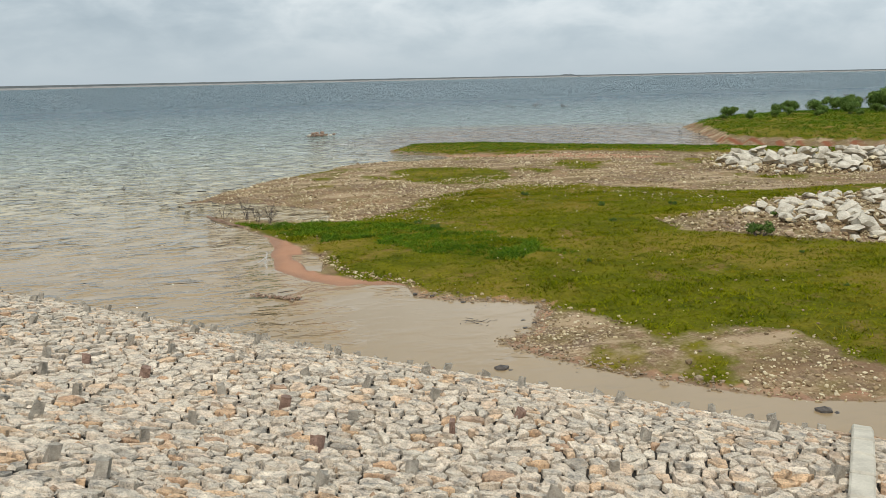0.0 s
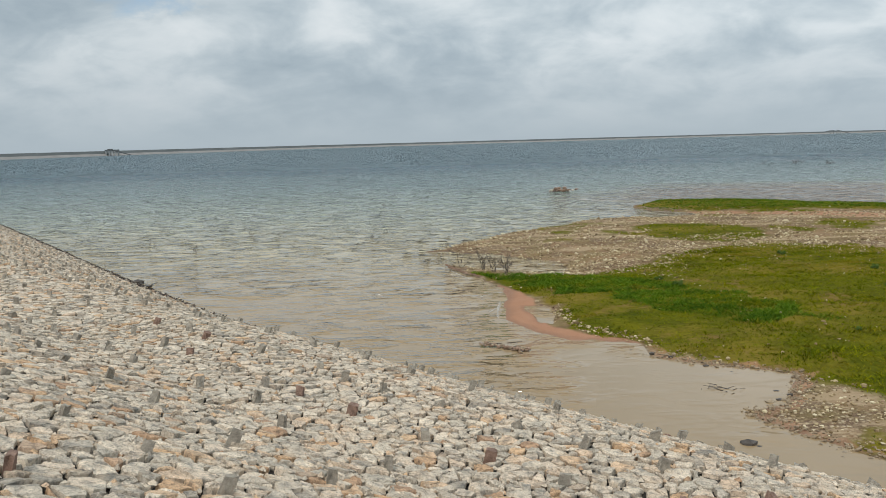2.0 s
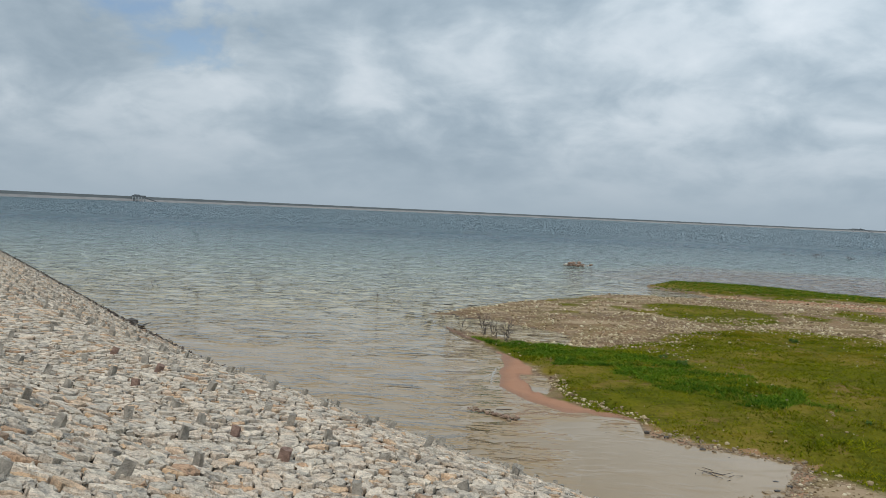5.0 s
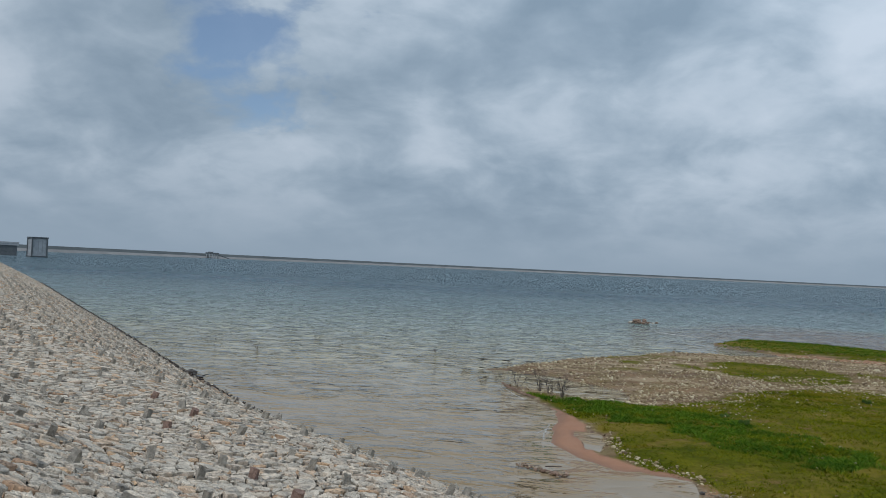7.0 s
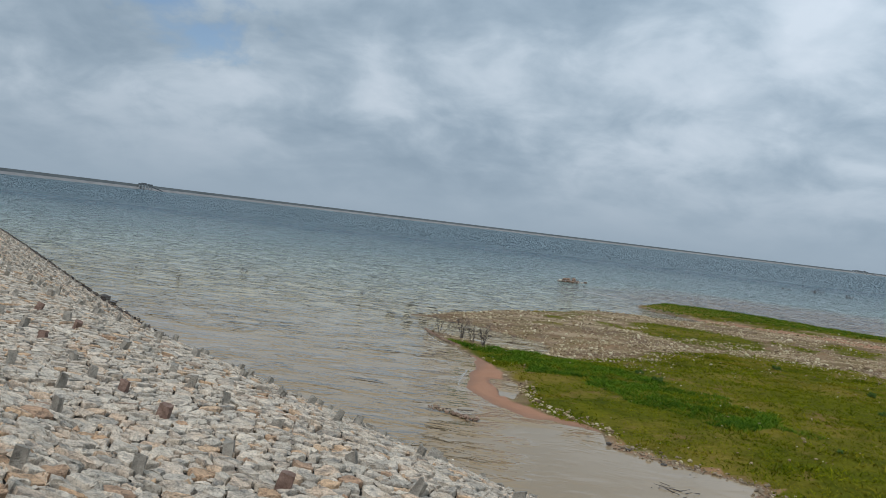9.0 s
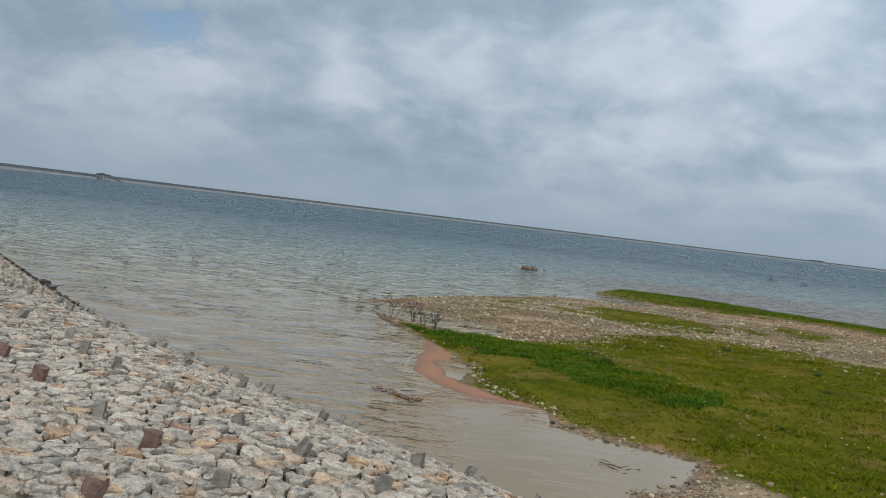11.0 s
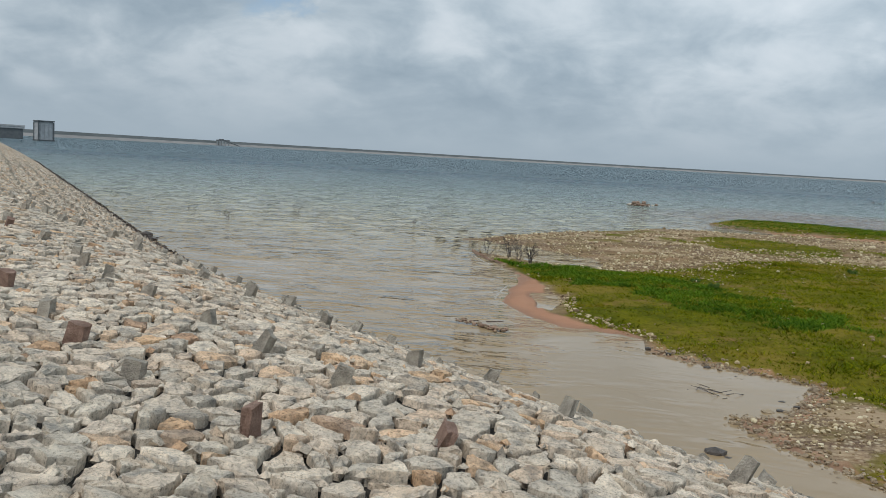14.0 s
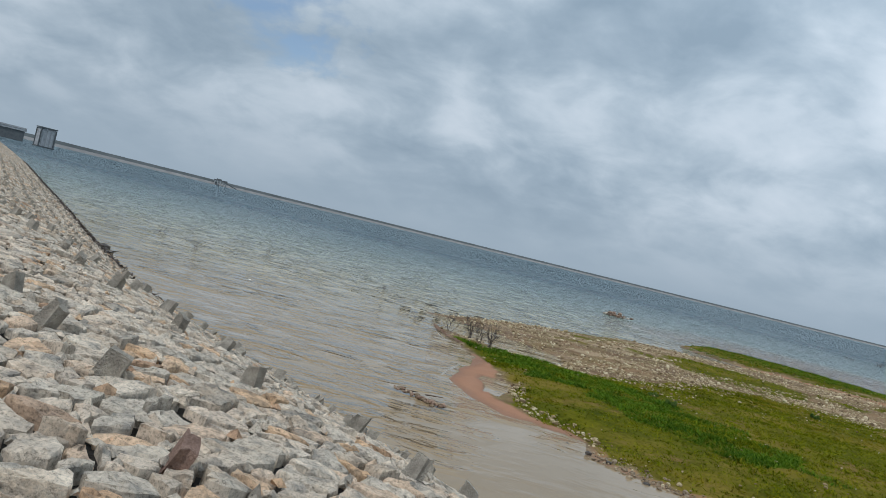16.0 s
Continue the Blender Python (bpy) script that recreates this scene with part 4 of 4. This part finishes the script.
near_shrub = leafy_shrub(1, 0.75, 0.95, 1500, 0.06)
near_shrub.matrix_world = Matrix.Translation((29.4, 35.4, on_ground(29.4, 35.4)))
tagged(near_shrub, "low dark green shrub beside the boulder heap", "shrub")
big_shrub = leafy_shrub(2, 2.3, 2.6, 2600, 0.16)
big_shrub.matrix_world = Matrix.Translation((103, 118, on_ground(103, 118)))
tagged(big_shrub, "rounded dark green shrub on the islet", "shrub", "shrubs on the islet")
for i, (x, y, k) in enumerate([(87.5, 121, 0.62), (96, 119, 0.6), (112, 112, 1.3), (118, 106, 1.2), (110, 122, 0.8), (124, 110, 1.5), (130, 98, 1.3), (138, 108, 1.5), (92, 126, 0.5), (101, 108, 0.7), (108, 101, 0.6), (116, 118, 1.0), (121, 98, 0.7), (104, 126, 0.7), (84.5, 118, 0.3), (86, 113, 0.35), (90, 112, 0.4), (95, 108, 0.35), (99, 112, 0.5), (98, 103, 0.35), (94, 114, 0.45), (106, 108, 0.5), (113, 104, 0.5), (90, 118, 0.35), (115, 96, 0.45), (109, 117, 0.9)]):
    ob = copy_thing(big_shrub, pose(x, y, on_ground(x, y), 0, 0, 47 * i))
    ob.scale = (k * 1.15, k * 1.15, k * 1.35)
for i, (x, y, k) in enumerate([(14.0, 44.3, 0.42), (13.5, 46.5, 0.34), (26.6, 48.0, 0.4), (23.9, 55.0, 0.4), (25.9, 25.3, 0.2), (28.6, 31.2, 0.22), (34, 40, 0.5), (24.5, 42.5, 0.3), (18.5, 33.5, 0.22), (31, 46.5, 0.4)]):
    ob = copy_thing(near_shrub, pose(x, y, on_ground(x, y), 0, 0, 61 * i))
    ob.scale = (k, k, k)
    tagged(ob, "small green tussock standing in the short grass", "tussock", "tussocks in the grass")


def bare_bush(name, seed, height, spread, n, thick):
    rng = random.Random(seed)
    heap = Heap()

    def grow(a, d, length, r, depth):
        b = a + d * length
        stick(heap, a, b, r, r * 0.6)
        if depth:
            for _ in range(rng.choice((2, 3))):
                e = (d + Vector((rng.gauss(0, 0.42), rng.gauss(0, 0.42), rng.gauss(0.05, 0.2)))).normalized()
                grow(a + d * length * rng.uniform(0.55, 1.0), e, length * rng.uniform(0.5, 0.75), r * 0.6, depth - 1)

    for _ in range(n):
        a = Vector((rng.gauss(0, spread * 0.15), rng.gauss(0, spread * 0.15), -0.25))
        d = Vector((rng.gauss(0, spread * 0.4), rng.gauss(0, spread * 0.4), 1)).normalized()
        grow(a, d, height * rng.uniform(0.35, 0.55), thick, 3)
    return heap.done(name, TWIG)


for i, (x, y, h, n) in enumerate([(5.15, 52.1, 1.9, 6), (3.9, 54.3, 1.8, 5), (2.3, 56.4, 1.9, 3), (4.4, 53.4, 1.5, 4)]):
    ob = bare_bush("bare_bush", 20 + i, h, 0.6, n, 0.024)
    ob.location = (x, y, on_ground(x, y, 0))
    tagged(ob, "leafless grey-brown bush at the tip of the spit", "bush", "bare bushes on the spit")
for i, (x, y, h, s) in enumerate([(-19.6, 68.7, 0.9, 0.8), (-18.1, 81.5, 1.1, 2.4), (-14.2, 76.4, 0.5, 1.5), (-25.4, 74.2, 0.6, 0.9), (-6.7, 109.3, 1.6, 2.2), (-5.4, 75.4, 0.8, 0.5), (67.2, 110, 1.3, 0.5), (70.3, 108, 1.4, 0.5), (73, 107, 1.0, 0.6), (33, 107, 1.2, 0.6)]):
    ob = bare_bush("drowned_twigs", 40 + i, h, s, 4, 0.018)
    ob.location = (x, y, 0.0)
    tagged(ob, "thin bare twigs sticking out of the water", "twigs", "drowned twigs")
for i, (x, y, h, s) in enumerate([(91, 232, 1.2, 3.0), (97.6, 228, 2.0, 3.0), (104, 223, 1.2, 3.0), (181, 203, 2.6, 3.0), (187, 203, 3.4, 3.2), (193, 204, 2.4, 3.0)]):
    ob = bare_bush("drowned_bush", 60 + i, h, s, 9, 0.05)
    ob.location = (x, y, 0.0)
    tagged(ob, "dark leafless bush standing in deep water", "bush", "drowned bushes")


# ---- things in and by the water ----
def rock_group(name, label, category, rocks, mat, seed, base=-0.12, lift=lambda i: 0.2):
    top = empty(name, Matrix.Translation((rocks[0][0], rocks[0][1], 0)))
    tagged(top, label, category)
    for i, (x, y, s) in enumerate(rocks):
        ob = part("rock", rough_stone(seed + i, (s, s * 0.75, s * 0.6), 0.2), mat[i % len(mat)], top)
        ob.location = (x - rocks[0][0], y - rocks[0][1], max(on_ground(x, y, 0), base) + lift(i) * s)
        ob.rotation_euler = (0, 0, i * 1.3)
    return top


krng = random.Random(8)
rock_group("rock_islet", "small islet of brown stones awash in the lake", "islet", [(20.4 + krng.gauss(0, 1.0), 136.5 + krng.gauss(0, 1.0), krng.uniform(0.25, 0.8)) for _ in range(44)], (DRYROCK, DRYROCK, BOULDER), 300, -0.05, lambda i: (0.25, 0.45, 0.2, 0.75)[i % 4])
for x, y, s in ((9.9, 22.4, 0.5), (17.1, 16.3, 0.5), (-18.7, 53.0, 0.9)):
    rock_group("wet_rock", "dark wet rock showing above shallow water", "rock", [(x, y, s), (x + 0.25, y - 0.2, s * 0.6), (x - 0.4, y + 0.1, s * 0.4)], (WETROCK,), int(400 + 10 * x))
drift = rock_group("drift_line", "low line of brown driftwood and cobbles in the shallows", "drift", [(2.9 + 0.025 * i + krng.gauss(0, 0.08), 34.7 - 0.0215 * i + krng.gauss(0, 0.13), krng.uniform(0.09, 0.24) * (0.7 + 0.006 * i)) for i in range(74)], (DRYROCK, MUDSTONE, DRYROCK), 500, 0.0, lambda i: 0.4)
for i in range(3):
    sticks = Heap()
    a = Vector((krng.uniform(-0.2, 1.4), -krng.uniform(-0.2, 1.3), 0.06))
    stick(sticks, a, a + Vector((krng.uniform(0.3, 0.7), krng.uniform(-0.5, 0.2), krng.uniform(0, 0.15))), 0.03, 0.015)
    sticks.done("branch", WOOD, drift)
log = Heap()
stick(log, (-18.2, 51.9, 0.02), (-17.3, 51.6, 0.05), 0.11, 0.06)
stick(log, (-17.6, 51.7, 0.05), (-17.1, 52.1, 0.22), 0.04, 0.02)
tagged(log.done("floating_log", WETROCK), "dark waterlogged log floating by the dam", "log")
for i, (x, y) in enumerate([(9.0, 33.2), (9.6, 32.2), (10.2, 31.6), (11.2, 30.4), (12.6, 27.2), (12.8, 26.6), (12.3, 26.2), (8.2, 32.0), (7.1, 33.4), (13.3, 28.5), (8.7, 32.8), (11.9, 29.6)]):
    rock_group("shore_rock", "small dark stone at the water's edge", "rock", [(x, y, 0.16 + 0.12 * krng.random())], (WETROCK,), 600 + i)
# the first run stands in for the dark mud ridge at the tip, built from sticks
for i, run in enumerate([[(1.3, 57.4), (1.7, 56.2), (2.2, 55.0), (2.6, 54.0), (3.0, 53.2), (3.6, 51.9)], [(0.4, 66.0), (1.6, 65.3), (2.9, 63.2), (4.2, 62.9)], [(-1.2, 71.6), (0.9, 72.4), (2.9, 72.0), (6.3, 71.4)], [(-1.9, 64.7), (-0.8, 65.6), (0.2, 66.4)], [(-0.2, 61.0), (0.8, 61.7), (1.6, 62.2)]]):
    wood = Heap()
    for j in range(len(run) - 1):
        for m in range(3):
            a = Vector((run[j][0] + krng.gauss(0, 0.12), run[j][1] + krng.gauss(0, 0.2 if i == 0 else 0.45), (0.06 if i == 0 else 0.0) + 0.05 * krng.random()))
            b = Vector((run[j + 1][0] + krng.gauss(0, 0.12), run[j + 1][1] + krng.gauss(0, 0.2), (0.05 if i == 0 else 0.0) + 0.06 * krng.random()))
            a, b = (a, b) if i == 0 else (a, a + (b - a) * krng.uniform(0.15, 0.5))
            stick(wood, a, b, 0.06 if i == 0 else 0.024, 0.018)
    tagged(wood.done("driftwood", DRYROCK if i == 0 else WETROCK), "line of dark brown sticks along the spit, driftwood and a mud ridge at the tip", "driftwood", "driftwood lines", kind="stuff" if i else "")
wrack = Heap()
for i in range(14):
    a = Vector((10.9 + krng.gauss(0, 0.3), 27.6 + krng.gauss(0, 0.2), 0.01))
    stick(wrack, a, a + Vector((krng.gauss(0, 0.25), krng.gauss(0, 0.2), krng.uniform(0, 0.12))), 0.012, 0.006)
tagged(wrack.done("twig_raft", TWIG), "tangle of dark twigs lying in the shallows", "twigs", kind="stuff")

# foam where small waves break on the sand
FOAM = plain_material("wave_foam", (0.30, 0.27, 0.23), (0.52, 0.49, 0.44), 9.0, 0.6)
for i, run in enumerate([[(1.7, 55.2), (2.3, 53.2), (2.9, 51.6)], [(3.2, 45.3), (3.6, 45.9), (4.0, 46.2)], [(3.6, 41.3), (3.9, 42.0), (4.15, 42.6)], [(20.2, 118), (22.0, 115.5), (25.0, 112.8)], [(4.3, 44.0), (4.15, 42.6), (4.0, 41.2), (3.95, 39.8)]]):
    mid = smooth_line(run, 10)
    nrm = np.gradient(mid, axis=0)
    nrm = np.column_stack([-nrm[:, 1], nrm[:, 0]]) / np.hypot(*nrm.T)[:, None]
    wide = 0.02 + 0.06 * np.abs(np.sin(np.arange(len(mid)) * 1.7 + i)) * np.sin(np.linspace(0, math.pi, len(mid)))
    wide *= 4.0 if i == 3 else 0.65
    jig = 0.06 * np.sin(np.arange(len(mid)) * 2.3)[:, None] * nrm
    ring = np.concatenate([mid + jig + nrm * wide[:, None], mid + jig, mid + jig - nrm * wide[:, None]])
    rise = np.concatenate([np.full(len(mid), 0.004), np.full(len(mid), 0.018), np.full(len(mid), 0.004)])
    n = len(mid)
    f = [[r * n + j, r * n + j + 1, (r + 1) * n + j + 1, (r + 1) * n + j] for r in range(2) for j in range(n - 1)]
    tagged(link_mesh("foam", np.column_stack([ring, rise]), f, FOAM, smooth=True), "white foam of a small wave breaking by the sand", "foam", "foam lines")

# weeds and wrack along the dam's waterline
wr = np.random.RandomState(21)
wu = np.concatenate([wr.uniform(10, 30, 120), wr.uniform(25, 170, 2000)])
wb = dam_point(wu, wr.normal(0.08, 0.18, len(wu)), 0.0)
wt = wb + np.column_stack([wr.normal(0, 0.1, (len(wu), 2)), wr.uniform(0.04, 0.18, len(wu))])
ws = wr.normal(0, 0.09, (len(wu), 3)) * np.array([1, 1, 0.2])
wv = np.stack([wb - ws, wb + ws, wt], 1).reshape(-1, 3)
tagged(link_mesh("waterline_weeds", wv, np.arange(len(wv)).reshape(-1, 3).tolist(), TWIG), "dark weeds and wrack along the foot of the pitching", "weeds", kind="stuff")

# ---- concrete band down the pitching ----
band = empty("concrete_band", Matrix.Translation(Vector(dam_point(-19.0, 8.0))))
tagged(band, "narrow band of pale concrete blocks let into the pitching", "kerb")
inv = band.matrix_world.inverted()
v = 0.15
block_me = None
while v < 21:
    a, b = Vector(dam_point(-19.0, v, 0.05)), Vector(dam_point(-19.0, v + 0.72, 0.05))
    if block_me is None:
        bm = box_bm((0.675, 0.28, 0.26), bevel=0.025)
        block_me = bpy.data.meshes.new("block")
        bm.to_mesh(block_me)
        bm.free()
        block_me.materials.append(CONCRETE)
    d = (b - a).normalized()
    side = Vector((0, 0, 1)).cross(d).normalized()
    turn = Matrix((d, side, d.cross(side))).transposed().to_4x4()
    ob = new("block", block_me)
    ob.parent = band
    ob.matrix_basis = inv @ Matrix.Translation((a + b) / 2) @ turn
    v += 0.72

# ---- the far shore ----
az = np.arange(-70, 74, 1.0)
R = bank_radius(az)


def far_bank(name, offsets, heights, mat, label):
    v = []
    for o, h in zip(offsets, heights):
        v.append(np.column_stack([(R + o) * np.sin(np.radians(az)), (R + o) * np.cos(np.radians(az)), np.full(len(az), h)]))
    v = np.concatenate(v)
    i = np.arange(len(v)).reshape(len(offsets), len(az))
    f = np.stack([i[:-1, :-1], i[:-1, 1:], i[1:, 1:], i[1:, :-1]], -1).reshape(-1, 4)
    return tagged(link_mesh(name, v, f.tolist(), mat), label, "embankment", kind="structure")


FARSTONE = plain_material("far_pitching", (0.22, 0.21, 0.20), (0.32, 0.305, 0.29), 0.05)
# distance haze is mixed into the scrub colour as a grey-blue tint
FARTOP = plain_material("hazed_far_scrub", (0.075, 0.085, 0.085), (0.12, 0.13, 0.13), 0.03)
far_bank("far_embankment", (-6, 0, 9), (-2.5, 0.0, 3.8), FARSTONE, "far stone-pitched embankment across the lake")
far_bank("far_crest", (8.5, 20, 30, 50), (3.7, 7.6, 7.8, 2.0), FARTOP, "dark scrubby crest of the far embankment, its colour greyed blue for haze")


def gate_house(x, y, k, face):
    top = empty("gate_house", pose(x, y, 0, 0, 0, face))
    tagged(top, "distant concrete gate structure with a sloping side wall", "gate house", "gate structures on the far bank")
    part("deck", box_bm((24 * k, 8, 2.0), (0, 0, 8.6), 0.1), FARDARK, top)
    for i in range(5):
        part("pier", box_bm((1.6, 7, 8.4), ((-10 + 5 * i) * k, 0, 3.6), 0.1), FARWALL, top)
    part("wall", box_bm((26 * k, 1.2, 1.6), (17 * k, -6, 4.2), 0.1, Euler((0, radians(17), 0)).to_matrix().to_4x4()), FARDARK, top)
    part("cabin", box_bm((9 * k, 5, 1.3), (-3 * k, 0, 10.2), 0.1), FARDARK, top)


gate_house(-521, 1300, 0.9, 22)
gate_house(1290, 2780, 2.0, -25)

# intake tower and its footbridge at the dam's far bend
tower = empty("intake_tower", pose(-321, 509.4, -1, 0, 0, 50))
tagged(tower, "square pale concrete intake tower standing in the lake", "tower")
shaft = part("shaft", box_bm((9.0, 9.0, 13.5), (0, 0, 6.7), 0.15), FARWALL, tower)
for i in range(4):
    part("rib", box_bm((0.8, 0.8, 13.0), ((-4.6, 4.6)[i % 2], (-4.6, 4.6)[i // 2], 6.7), 0.05), FARDARK, shaft)
for i in range(3):
    part("panel", box_bm((1.7, 0.3, 10.5), (-2.6 + 2.6 * i, -4.62, 6.5), 0.05), FARWALL, shaft)
part("roof", box_bm((10.4, 10.4, 0.8), (0, 0, 13.8), 0.1), FARDARK, tower)
part("footing", box_bm((10.6, 10.6, 2.2), (0, 0, 0.8), 0.1), FARDARK, tower)
bridge = empty("footbridge", pose(-316, 466, 0, 0, 0, 35))
tagged(bridge, "grey concrete landing wall at the dam's far end", "bridge")
bridge_deck = part("deck", box_bm((18, 5, 1.2), (0, 0, 7.6), 0.1), FARWALL, bridge)
part("side_wall", box_bm((17, 4, 6.2), (-0.4, 0, 3.95), 0.1), FARDARK, bridge)
part("abutment", box_bm((10, 8, 14), (-13.5, 2, 7.5), 0.1), FARDARK, bridge)
part("parapet", box_bm((18, 0.3, 1.0), (0, -2.5, 8.7), 0.05), FARWALL, bridge_deck)

# single stones of the pitching by the path
for v, f in single:
    w0 = dam_point(v[:, 0] + U0, v[:, 1] + V0, v[:, 2])
    c0 = w0.mean(0)
    ob = link_mesh("stone", w0 - c0, f, RIPRAP_PIECE, dam)
    ob.location = c0
